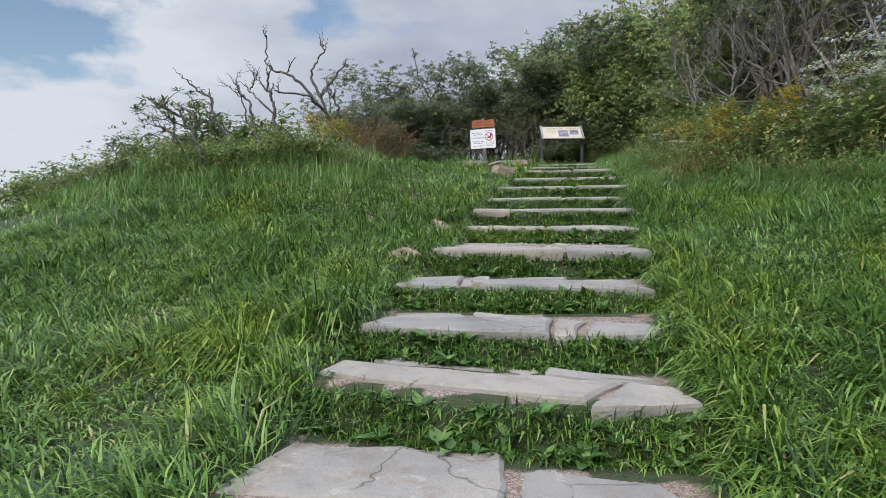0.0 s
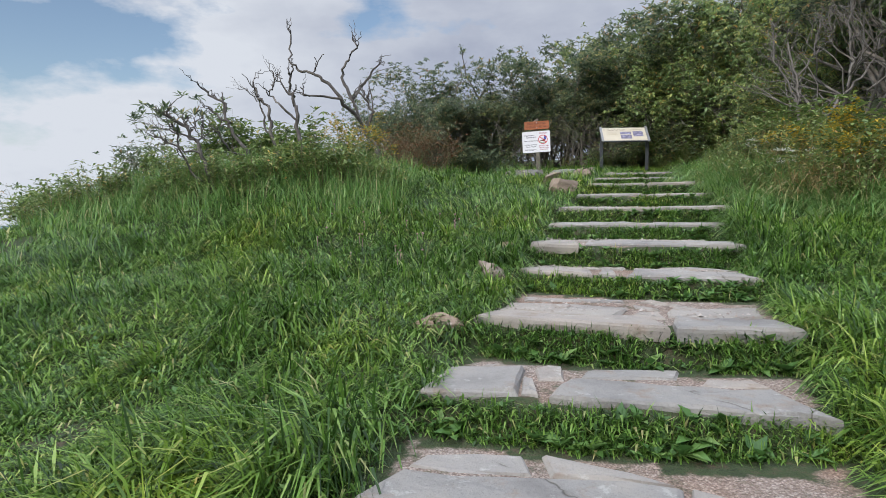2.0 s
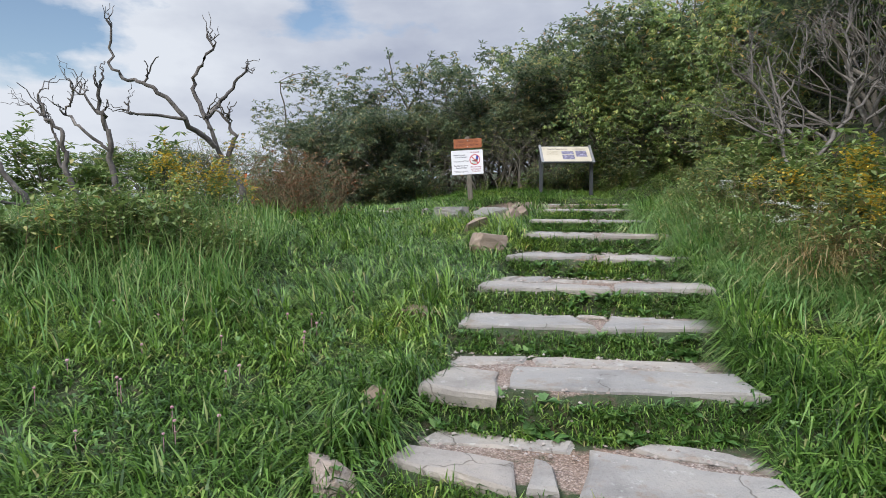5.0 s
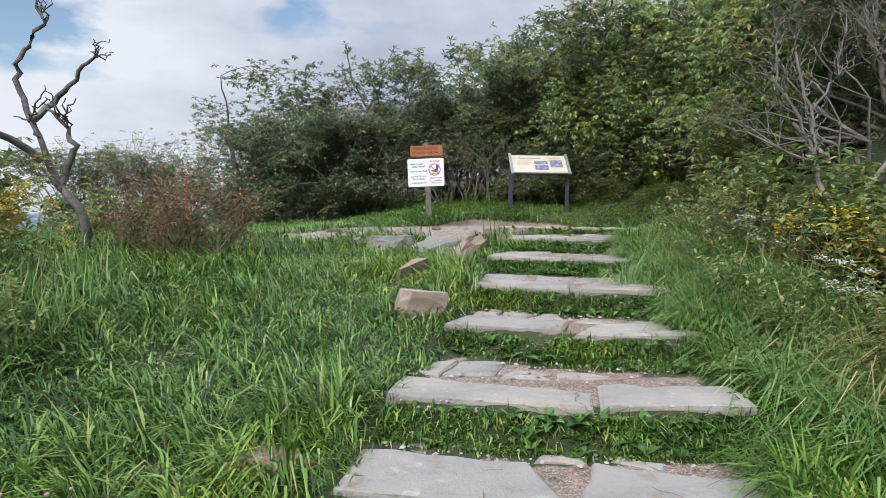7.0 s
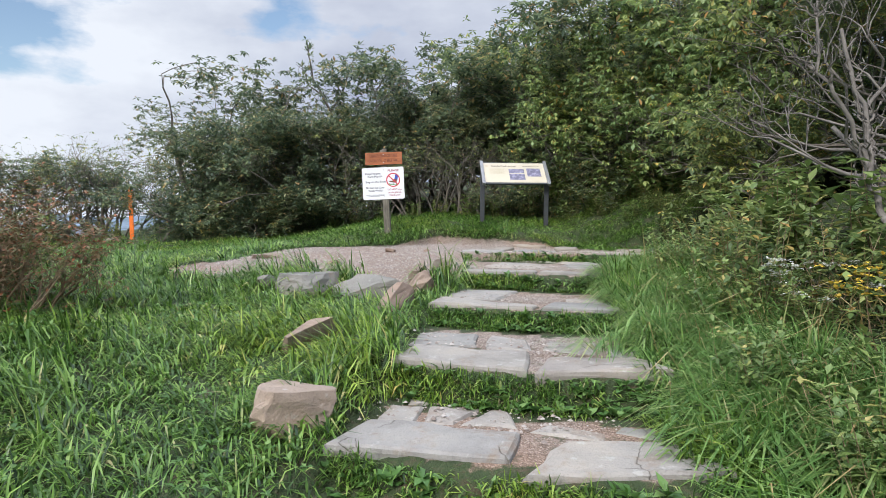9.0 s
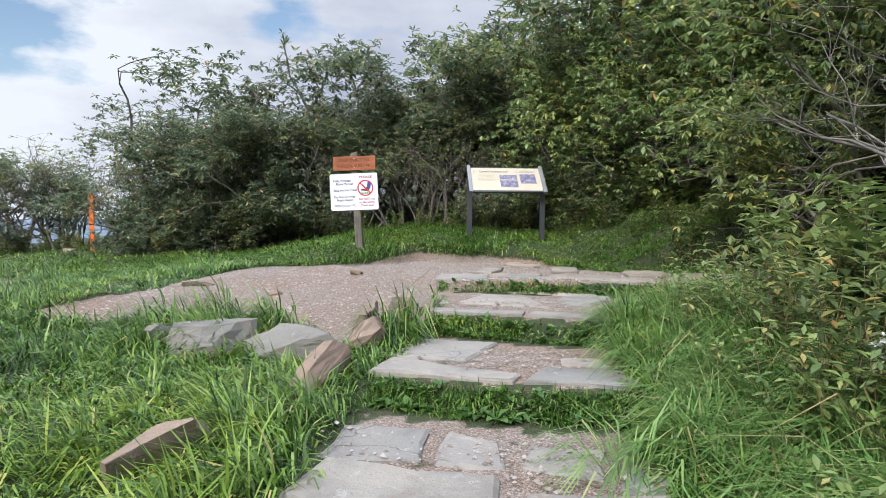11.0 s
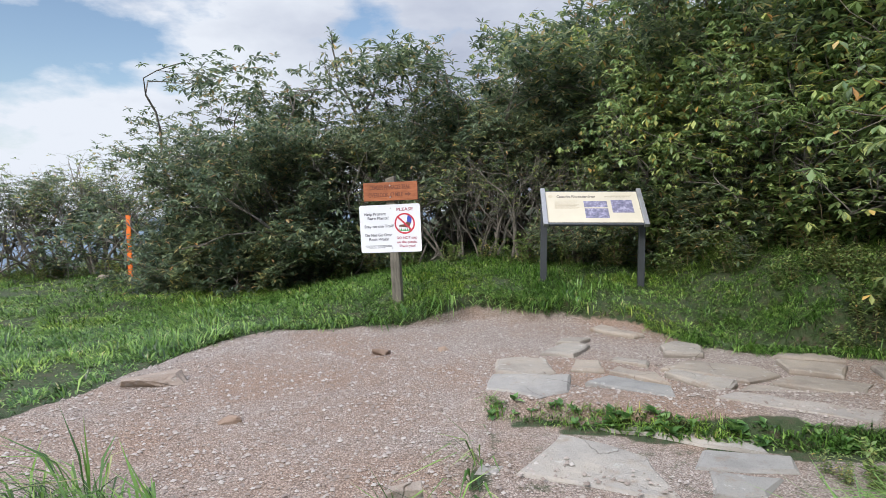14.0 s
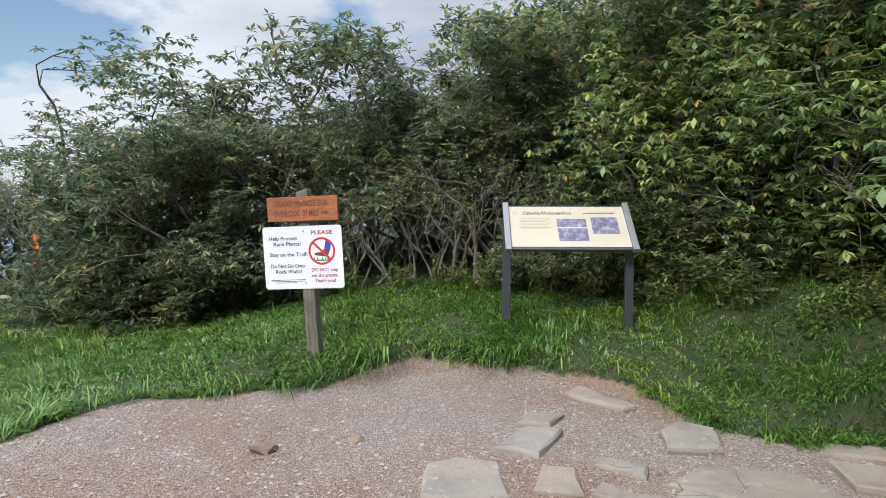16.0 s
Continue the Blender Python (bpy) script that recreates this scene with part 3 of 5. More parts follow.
# ---- rocks ----
def rock_mesh(seed, sx, sy, sz, sharp=0.35, stuff=ROCK):
    """An angular field stone, flat-faced and broken."""
    r = random.Random(seed)
    bm = bmesh.new()
    bmesh.ops.create_cube(bm, size=2.0)
    cuts = [(Vector((r.uniform(-1, 1), r.uniform(-1, 1), r.uniform(-0.5, 1))).normalized(), r.uniform(0.62, 1.05)) for _ in range(13)]
    for n, d in cuts:
        g = bmesh.ops.bisect_plane(bm, geom=bm.verts[:] + bm.edges[:] + bm.faces[:], plane_co=n * d, plane_no=n, clear_outer=True)
        rim = [e for e in g["geom_cut"] if isinstance(e, bmesh.types.BMEdge)]
        if rim:
            bmesh.ops.contextual_create(bm, geom=rim)
    bmesh.ops.bevel(bm, geom=bm.edges[:], offset=0.022, segments=1, affect="EDGES")
    bmesh.ops.triangulate(bm, faces=bm.faces[:])
    bmesh.ops.subdivide_edges(bm, edges=[e for e in bm.edges if e.calc_length() > 0.3], cuts=2, use_grid_fill=True)
    bmesh.ops.triangulate(bm, faces=bm.faces[:])
    for v in bm.verts:
        v.co += Vector(noise.noise_vector(v.co * 2.3 + Vector((seed, 0, 0)))) * 0.16 * sharp + Vector(noise.noise_vector(v.co * 5 + Vector((0, seed, 0)))) * 0.075
        v.co = Vector((v.co.x * sx, v.co.y * sy, v.co.z * sz))
    me = bpy.data.meshes.new("rock")
    bm.to_mesh(me)
    bm.free()
    me.materials.append(stuff)
    return me


def put_rock(x, y, size, turn=0, lean=(0, 0), sink=0.35, label="rough brown field stone half sunk in grass", stuff=ROCK):
    ob = new("rock", rock_mesh(int(abs(x * 37 + y * 91) * 10) % 997, *(s / 2 for s in size), stuff=stuff))
    z = float(height(x, y)) + size[2] * (0.5 - sink)
    ob.matrix_world = pose(x, y, z, lean[0], lean[1], turn)
    return tagged(ob, label, "rock", "stones beside the steps")


put_rock(-0.31, 4.67, (0.30, 0.16, 0.13), 5, label="reddish flat rock lying in the grass")
put_rock(-0.02, 5.75, (0.22, 0.20, 0.18), 30)
put_rock(0.10, 6.35, (0.16, 0.14, 0.13), 70)
put_rock(0.26, 7.5, (0.40, 0.22, 0.14), -10, (0, 0), 0.45)
put_rock(0.85, 9.14, (0.40, 0.30, 0.27), 20, (176, 6), 0.40, "large angular brown rock beside the steps")
put_rock(0.86, 10.05, (0.46, 0.16, 0.20), 42, (10, -12), 0.2)
put_rock(1.29, 10.80, (0.14, 0.60, 0.20), -18, (20, 8), 0.12, "tan slab of rock set on edge beside the steps")
put_rock(1.50, 11.80, (0.17, 0.20, 0.24), -20, (0, 10), 0.2, "pointed tan rock edging the landing")
put_rock(1.70, 12.10, (0.20, 0.16, 0.22), 15, (0, -6), 0.2, "pointed tan rock edging the landing")
put_rock(1.50, 11.45, (0.13, 0.40, 0.20), -38, (14, 8), 0.15, "tan slab of rock set on edge beside the steps")
EDGING = "pale grey stone of a low rubble edging"
put_rock(0.60, 11.36, (0.56, 0.32, 0.25), 12, (0, 0), 0.40, EDGING, stuff=PALE_ROCK)
put_rock(1.06, 11.34, (0.62, 0.34, 0.29), -4, (0, 0), 0.40, EDGING, stuff=PALE_ROCK)
put_rock(0.28, 11.50, (0.18, 0.20, 0.20), 40, (0, 0), 0.4, EDGING, stuff=PALE_ROCK)
put_rock(-0.20, 13.84, (0.42, 0.24, 0.14), 25, (0, 0), 0.4, "brown rock bedded in the gravel")
put_rock(1.22, 14.72, (0.16, 0.12, 0.09), 0, (0, 0), 0.4, "brown rock bedded in the gravel")
put_rock(0.62, 13.1, (0.12, 0.09, 0.07), 30, (0, 0), 0.4, "brown rock bedded in the gravel")
put_rock(1.70, 14.9, (0.10, 0.09, 0.06), 80, (0, 0), 0.4, "brown rock bedded in the gravel")
put_rock(-5.75, 22.0, (0.36, 0.2, 0.14), 5, (0, 0), 0.35, "pale stone lying in the grass by the marker post")

# loose pebbles on the gravel and the treads
rg = np.random.default_rng(5)
px, py = rg.uniform(-1.6, 5.2, 46000), rg.uniform(11.3, 16.6, 46000)
keep = in_gravel(px, py) > 0.75
sx = np.concatenate([rg.uniform(STEPS[i][1] + 0.1, STEPS[i][3] - 0.1, 420) for i in range(4, 13)])
sy = np.concatenate([np.array([(STEPS[i][2] + (STEPS[i][4] - STEPS[i][2]) * u) for u in rg.uniform(0, 1, 420)]) * 0 + np.interp(sx[(i - 4) * 420:(i - 3) * 420], [STEPS[i][1], STEPS[i][3]], [STEPS[i][2], STEPS[i][4]]) + rg.uniform(0.22, 0.7, 420) for i in range(4, 13)])
px, py = np.concatenate([px[keep], sx]), np.concatenate([py[keep], sy])
n = len(px)
size = 0.004 + 0.013 * rg.random(n) ** 4
pz = height(px, py) + size * 0.3 + np.where(np.arange(n) >= keep.sum(), 0.012, 0.0)
octa = np.array([(1, 0, 0), (0, 1, 0), (-1, 0, 0), (0, -1, 0), (0, 0, 0.7), (0, 0, -0.7)], float)
ofc = np.array([(0, 1, 4), (1, 2, 4), (2, 3, 4), (3, 0, 4)])
shape = octa[None] * rg.uniform(0.6, 1.25, (n, 6, 1)) * size[:, None, None]
ang = rg.uniform(0, 6.28, n)
c, s_ = np.cos(ang)[:, None], np.sin(ang)[:, None]
shape = np.stack([shape[..., 0] * c - shape[..., 1] * s_, shape[..., 0] * s_ + shape[..., 1] * c, shape[..., 2]], -1)
verts = shape + np.stack([px, py, pz], -1)[:, None]
PEBBLE = Mat("pebble")
PEBBLE.colour(PEBBLE.ramp(PEBBLE.node("ShaderNodeNewGeometry").outputs["Random Per Island"], [(0.0, (0.18, 0.14, 0.115)), (0.5, (0.29, 0.245, 0.21)), (1.0, (0.40, 0.36, 0.32))]), 0.9)
tagged(new("gravel", mesh_from("gravel", verts, (ofc[None] + 6 * np.arange(n)[:, None, None]).reshape(-1, 3), PEBBLE.m)), "loose grey and pinkish pebbles on the landing and treads", "gravel", kind="stuff")


# ---- grass ----
def blades(x, y, z, length, width, lean, heading, r, curl=1.0):
    """Bent blades, two triangles each, widest at the bend: arrays of foot, length, width, lean (0 upright to 1 flat) and heading."""
    n = len(x)
    dx, dy = np.cos(heading), np.sin(heading)
    wx, wy = -dy * width / 2, dx * width / 2
    up1, out1 = length * 0.5 * np.cos(lean * 0.85), length * 0.5 * np.sin(lean * 0.85)
    bend = np.clip(lean * (1.0 + 0.5 * curl) * 1.45, 0, 2.2)
    up2, out2 = up1 + length * 0.55 * np.cos(bend), out1 + length * 0.55 * np.sin(bend)
    v = np.empty((n, 4, 3))
    v[:, 0] = np.stack([x, y, z], -1)
    v[:, 1] = np.stack([x + dx * out1 + wx, y + dy * out1 + wy, z + up1], -1)
    v[:, 2] = np.stack([x + dx * out1 - wx, y + dy * out1 - wy, z + up1], -1)
    v[:, 3] = np.stack([x + dx * out2, y + dy * out2, z + up2], -1)
    i = 4 * np.arange(n)[:, None]
    return v.reshape(-1, 3), [np.concatenate([i + np.array([[0, 1, 2]]), i + np.array([[2, 1, 3]])])]


def turf_cover(x, y):
    """How much grass grows: none on stone and gravel, less on the risers."""
    left, right = stair_ends(y)
    out = np.maximum(left - x, x - right)
    side = smooth(-0.05, 0.08, out + 0.05 * lumps(x, y, 4.0))
    side = np.where(y > 13.35, 1.0, side)
    riser = np.zeros_like(x)
    for step in STEPS[1:]:
        d = y - front_of(step, x)
        riser = np.maximum(riser, (d > -0.18) * (d < -0.015) * (out < 0.05))
    paved = (y > 12.7) * (y < 15.3) * (x > 2.0) * smooth(2.0, 2.1, x) * (y < np.interp(x, [2, 3.6, 4.2, 8], [15.6, 15.4, 14.7, 14.6])) * (y > 13.44 - 0.2 * (x - 2.04))
    return np.clip(np.maximum(side, riser * 0.9) * (1 - smooth(0.35, 0.65, in_gravel(x, y))) * (1 - paved), 0, 1), riser


def grow(count, box, seed, length, width, tufts=34):
    """Tussocks of arching blades with shorter fine grass between them."""
    r = np.random.default_rng(seed)
    x0, x1, y0, y1 = box
    many = int(count * 0.72)
    m = many // tufts
    cx, cy = r.uniform(x0, x1, m), r.uniform(y0, y1, m)
    big = r.uniform(0.55, 1.35, m) * (0.8 + 0.45 * lumps(cx, cy, 1.7))
    which = r.integers(0, m, many)
    ox, oy = r.normal(0, 0.045, many), r.normal(0, 0.045, many)
    x = np.concatenate([cx[which] + ox, r.uniform(x0, x1, count - many)])
    y = np.concatenate([cy[which] + oy, r.uniform(y0, y1, count - many)])
    radial = np.arctan2(oy, ox) + r.normal(0, 0.5, many)
    # the wind has combed the tussocks over in slow swirls
    drift = (3.5 + 1.5 * lumps(cx, cy, 0.55) + 0.8 * lumps(cy, cx, 1.2) + r.normal(0, 0.5, m))[which]
    blown = np.arctan2(np.sin(radial) + 1.1 * np.sin(drift), np.cos(radial) + 1.1 * np.cos(drift))
    turn = np.concatenate([blown, r.uniform(0, 6.28, count - many)])
    reach = np.concatenate([np.hypot(ox, oy) / 0.045, np.ones(count - many)])
    ln = length * np.concatenate([big[which], np.full(count - many, 0.6)]) * r.uniform(0.6, 1.2, count) * np.clip(1.0 + 0.55 * lumps(x, y, 2.6), 0.5, 1.5)
    cover, riser = turf_cover(x, y)
    keep = (r.random(count) < cover) & (x > -0.86 * y - 1.2) & (x < 0.86 * y + 1.0) & (x < bank_edge(y) + np.where(y > 12.6, 9, 0.5))
    keep &= ~((y > 12.6) & (x > np.interp(y, [12.6, 15, 17, 22], [7, 6.7, 6.2, 5.4])))
    x, y, riser, turn, ln, reach = (q[keep] for q in (x, y, riser, turn, ln, reach))
    n = len(x)
    left, right = stair_ends(y)
    edge = np.exp(-((np.maximum(left - x, x - right) - 0.2) / 0.14) ** 2) * (y < 12.5)
    ln = ln * (1 + 0.35 * edge)
    lip = in_gravel(x, y)
    ln = ln * (1 + 0.8 * ((lip > 0.02) & (lip < 0.55)))
    ln = np.where(riser > 0, np.minimum(ln * 0.6, 0.10), ln)
    turn = np.where(riser > 0, -1.57 + r.normal(0, 0.9, n), turn)
    lean = np.clip(0.56 + 0.3 * reach + r.normal(0, 0.25, n), 0.05, 1.35)
    return blades(x, y, height(x, y) - 0.01, ln, width * r.uniform(0.65, 1.3, n), lean, turn, r)


for name, label, args in (
    ("grass", "lush green tussocky grass on the slope beside the steps", (285000, (-4.2, 4.6, 0.8, 7.0), 21, 0.205, 0.0098)),
    ("grass", "lush green grass on the mound and round the upper steps", (255000, (-5.6, 4.2, 7.0, 13.0), 22, 0.205, 0.0098)),
    ("grass", "short green grass round the gravel landing", (75000, (-9.0, 3.0, 13.0, 19.5), 23, 0.13, 0.014)),
    ("grass", "bright green grass between the landing and the thicket", (150000, (-2.6, 6.6, 14.4, 18.6), 26, 0.115, 0.0095)),
    ("grass", "green grass at the edge of the thicket", (26000, (-11.0, 5.0, 19.5, 25.0), 24, 0.2, 0.018)),
    ("grass", "green grass on the falling slope", (26000, (-13.0, -4.2, 4.0, 15.0), 25, 0.25, 0.022)),
):
    v, f = grow(*args)
    tagged(new(name, mesh_from(name, v, f, GRASS)), label, "grass", kind="stuff")


r = np.random.default_rng(33)
qx, qy = [], []
for tread, xl, yl, xr, yr in STEPS[1:]:
    u = r.random(2600)
    qx.append(xl + (xr - xl) * u)
    qy.append(front_of((tread, xl, yl, xr, yr), qx[-1]) - r.uniform(0.02, 0.19, 2600))
qx, qy = np.concatenate(qx), np.concatenate(qy)
thick = lumps(qx, qy, 3.0) > -0.25
qx, qy = qx[thick], qy[thick]
v, f = blades(qx, qy, height(qx, qy) - 0.005, r.uniform(0.03, 0.10, len(qx)), r.uniform(0.004, 0.008, len(qx)), np.clip(r.normal(0.7, 0.35, len(qx)), 0.05, 1.3), -1.57 + r.normal(0, 1.2, len(qx)), r)
tagged(new("grass", mesh_from("grass", v, f, GRASS)), "short tufted grass growing on the risers of the steps", "grass", kind="stuff")


def leaf_fan(x, y, z, length, width, rise, heading):
    """Broad leaves folded along the middle: two quads as four triangles, arrays of foot, size, rise and heading."""
    n = len(x)
    dx, dy = np.cos(heading), np.sin(heading)
    ca, sa = np.cos(rise), np.sin(rise)
    v = np.empty((n, 6, 3))
    foot = np.stack([x, y, z], -1)
    along = np.stack([dx * ca, dy * ca, sa], -1)
    side = np.stack([-dy, dx, 0 * dx], -1)
    up = np.stack([-dx * sa, -dy * sa, ca], -1)
    L, W = length[:, None], width[:, None]
    v[:, 0] = foot
    v[:, 1] = foot + along * L * 0.45 + side * W / 2 + up * W * 0.18
    v[:, 2] = foot + along * L * 0.45 - side * W / 2 + up * W * 0.18
    v[:, 3] = foot + along * L * 0.5
    v[:, 4] = foot + along * L - up * L * 0.12
    i = 5 * np.arange(n)[:, None]
    return v[:, :5].reshape(-1, 3), [np.concatenate([i + np.array([[0, 3, 1]]), i + np.array([[0, 2, 3]]), i + np.array([[1, 3, 4]]), i + np.array([[3, 2, 4]])])]


# weeds: rosettes of broad leaves on the risers and clover in the lawn
r = np.random.default_rng(31)
qx, qy, big = [], [], []
for tread, xl, yl, xr, yr in STEPS[1:]:
    u = r.random(95)
    qx += list(xl + (xr - xl) * u)
    qy += list(front_of((tread, xl, yl, xr, yr), xl + (xr - xl) * u) - r.uniform(0.03, 0.2, 95))
    big += list(0.025 + 0.07 * r.random(95) ** 2)
cx, cy = r.uniform(-4.0, 3.5, 9000), r.uniform(1.0, 12.0, 9000)
cover, _ = turf_cover(cx, cy)
sel = (cover > 0.9) & (lumps(cx, cy, 1.9) > -0.12) & (cx > -0.8 * cy - 1) & (cx < bank_edge(cy))
qx, qy = np.concatenate([qx, cx[sel]]), np.concatenate([qy, cy[sel]])
lift = np.concatenate([np.full(len(big), 0.005), r.uniform(0.03, 0.09, sel.sum())])
big = np.concatenate([big, r.uniform(0.016, 0.036, sel.sum())])
k = 5
X, Y, B, Lf = (np.repeat(a, k) for a in (qx, qy, big, lift))
v, f = leaf_fan(X, Y, height(X, Y) + Lf + 0.01, B * r.uniform(0.7, 1.2, len(X)), B * r.uniform(0.45, 0.7, len(X)), r.uniform(0.0, 0.9, len(X)), r.uniform(0, 6.28, len(X)))
tagged(new("weeds", mesh_from("weeds", v, f, WEED)), "broad-leaved weeds and clover growing in turf and on risers", "weeds", kind="stuff")

# clover blossoms in the lawn
r = random.Random(37)
bm = bmesh.new()
for _ in range(26):
    x, y = r.uniform(-1.5, -0.1), r.uniform(5.9, 7.6)
    m = Matrix.Translation((x, y, float(height(x, y)) + r.uniform(0.08, 0.12))) @ Matrix.Diagonal((1, 1, 0.85, 1))
    bmesh.ops.create_icosphere(bm, subdivisions=1, radius=r.uniform(0.007, 0.011), matrix=m)
    bmesh.ops.create_cone(bm, segments=4, radius1=0.002, radius2=0.002, depth=0.1, matrix=Matrix.Translation((x, y, float(height(x, y)) + 0.04)))
me = bpy.data.meshes.new("clover_blossom")
bm.to_mesh(me)
bm.free()
me.materials.append(PINK)
tagged(new("clover_blossom", me), "small pink clover blossoms dotted in the grass", "flower", kind="stuff")


# ---- shrubs and trees ----
def tube_mesh(name, lines, material, sides=5):
    """Tapered tubes along polylines: each line is a list of (point, radius)."""
    vs, fs, base = [], [], 0
    ring = np.arange(sides)
    cs, sn = np.cos(ring * 2 * math.pi / sides), np.sin(ring * 2 * math.pi / sides)
    for line in lines:
        p = np.array([q for q, _ in line], float)
        rad = np.array([q for _, q in line], float)
        d = np.gradient(p, axis=0)
        d /= np.linalg.norm(d, axis=1)[:, None] + 1e-9
        ref = np.where(np.abs(d[:, 2:3]) > 0.9, np.array([[1.0, 0, 0]]), np.array([[0, 0, 1.0]]))
        a = np.cross(d, ref)
        a /= np.linalg.norm(a, axis=1)[:, None] + 1e-9
        b = np.cross(d, a)
        v = p[:, None] + rad[:, None, None] * (a[:, None] * cs[None, :, None] + b[:, None] * sn[None, :, None])
        vs.append(v.reshape(-1, 3))
        m = len(line)
        i = base + np.arange(m - 1)[:, None] * sides + ring[None]
        j = base + np.arange(m - 1)[:, None] * sides + np.roll(ring, -1)[None]
        fs.append(np.stack([i, j, j + sides, i + sides], -1).reshape(-1, 4))
        base += m * sides
    me = mesh_from(name, np.concatenate(vs), np.concatenate(fs), material)
    me.polygons.foreach_set("use_smooth", np.ones(len(me.polygons), bool))
    return me


def branching(seed, stems, size, levels, spread=0.55, kids=(2, 3), gnarl=0.28, rad=0.035, lift=0.25, shrink=0.68, top=0.8):
    """A multi-stemmed gnarled shrub about size metres tall: its limb lines and its twig ends with their directions."""
    r = random.Random(seed)
    lines, ends = [], []

    def limb(p, d, length, radius, level):
        steps = 4 if level < levels else 3
        line = [(tuple(p), radius)]
        for k in range(steps):
            d = (d + Vector((r.gauss(0, gnarl), r.gauss(0, gnarl), r.gauss(0, gnarl * 0.7) + lift * 0.12))).normalized()
            if p.z > top * size:
                d = Vector((d.x, d.y, min(d.z, 0.12))).normalized()
            p = p + d * (length / steps)
            line.append((tuple(p), radius * (1 - 0.38 * (k + 1) / steps)))
            if (level >= levels - 1 and k >= 1) or (level == levels - 2 and k == steps - 1):
                ends.append((tuple(p), tuple(d)))
        lines.append((level, line))
        if level == levels:
            return
        for _ in range(r.randint(*kids)):
            side = Vector((r.gauss(0, 1), r.gauss(0, 1), r.gauss(0, 0.6) + lift)).normalized()
            k = r.randint(max(1, len(line) - 3), len(line) - 1)
            q = Vector(line[k][0])
            limb(q, (d * (1 - spread * 0.5) + side * spread).normalized(), length * shrink * r.uniform(0.75, 1.2), line[k][1] * 0.68, level + 1)

    total = sum(shrink ** k for k in range(levels + 1))
    for i in range(stems):
        a = 2 * math.pi * (i + r.random() * 0.7) / stems
        d = Vector((math.cos(a) * r.uniform(0.25, 0.75), math.sin(a) * r.uniform(0.25, 0.75), 1)).normalized()
        limb(Vector((math.cos(a) * 0.12, math.sin(a) * 0.12, -0.15)), d, size / total * 1.15 * r.uniform(0.8, 1.15), rad * r.uniform(0.7, 1.2), 0)
    return lines, ends


def whorls(ends, seed, per, length, width, rise=(-0.5, 0.5), scatter=0.05, twice=1):
    """Leaves in whorls at the twig ends, drooping or spreading."""
    r = np.random.default_rng(seed)
    p = np.repeat(np.array([e[0] for e in ends]), twice, 0)
    p = p + r.normal(0, scatter, p.shape)
    n = len(p) * per
    P = np.repeat(p, per, 0)
    head = (np.tile(np.arange(per), len(p)) * 2 * math.pi / per) + np.repeat(r.uniform(0, 6.28, len(p)), per) + r.normal(0, 0.3, n)
    up = np.repeat(r.uniform(rise[0], rise[1], len(p)), per) + r.normal(0, 0.28, n)
    s = r.uniform(0.65, 1.15, n)
    along = np.stack([np.cos(head) * np.cos(up), np.sin(head) * np.cos(up), np.sin(up)], -1)
    side = np.stack([-np.sin(head), np.cos(head), 0 * head], -1)
    fold = np.cross(along, side)
    L, W = (length * s)[:, None], (width * s)[:, None]
    mid = P + along * L * 0.55 + fold * W * 0.22
    v = np.stack([P, mid + side * W / 2, P + along * L, mid - side * W / 2], 1).reshape(-1, 3)
    i = 4 * np.arange(n)[:, None]
    return v, [np.concatenate([i + np.array([[0, 2, 1]]), i + np.array([[0, 3, 2]])])]


def shrub(name, label, category, seed, group, stems=5, size=3.0, levels=4, leaf=RHODO, wood=BARK, per=7, length=0.12, width=0.038, twice=1, scatter=0.06, rise=(-0.5, 0.5), keep=1.0, floor=-1.0, **kw):
    lines, ends = branching(seed, stems, size, levels, **kw)
    root = tagged(new(name), label, category, group)
    for k, q in lines:
        if k == 0:
            part("stem", tube_mesh("stem", [q], wood, 6), wood, root)
    tagged(part("twigwork", tube_mesh("twigwork", [q for k, q in lines if k > 0], wood, 3), wood, root), kind="stuff")
    if per:
        r = random.Random(seed)
        ends = [e for e in ends if r.random() < keep and e[0][2] > floor]
        v, f = whorls(ends, seed, per, length, width, rise, scatter, twice)
        part("crown", mesh_from("crown", v, f, leaf), leaf, root)
    return root


def place(ob, x, y, turn, scale, lean=(0, 0)):
    s = (scale, scale, scale) if isinstance(scale, (int, float)) else scale
    return pose(x, y, float(height(x, y)) - 0.05, lean[0], lean[1], turn) @ Matrix.Diagonal((*s, 1))


def plant(kinds, spots, seed):
    """Sets each kind down once at its first spot and copies it to the others."""
    r = random.Random(seed)
    used = set()
    for i, (x, y, h) in enumerate(spots):
        ob, own = kinds[i % len(kinds)]
        w = r.uniform(0.92, 1.12) * h / own
        m = place(ob, x, y, r.uniform(0, 360), (w, w, h / own), (r.uniform(-5, 5), r.uniform(-5, 5)))
        if ob.name in used:
            copy_thing(ob, m @ Matrix.Diagonal((*(1 / v for v in ob.scale), 1)))
        else:
            used.add(ob.name)
            ob.matrix_basis = m


def top_of(ob):
    return max(v.co.z for c in ob.children for v in c.data.vertices)


def kinds_of(n, **kw):
    out = []
    for i in range(n):
        ob = shrub(seed=kw["base"] + i, **{k: v for k, v in kw.items() if k != "base"})
        out.append((ob, top_of(ob)))
    return out


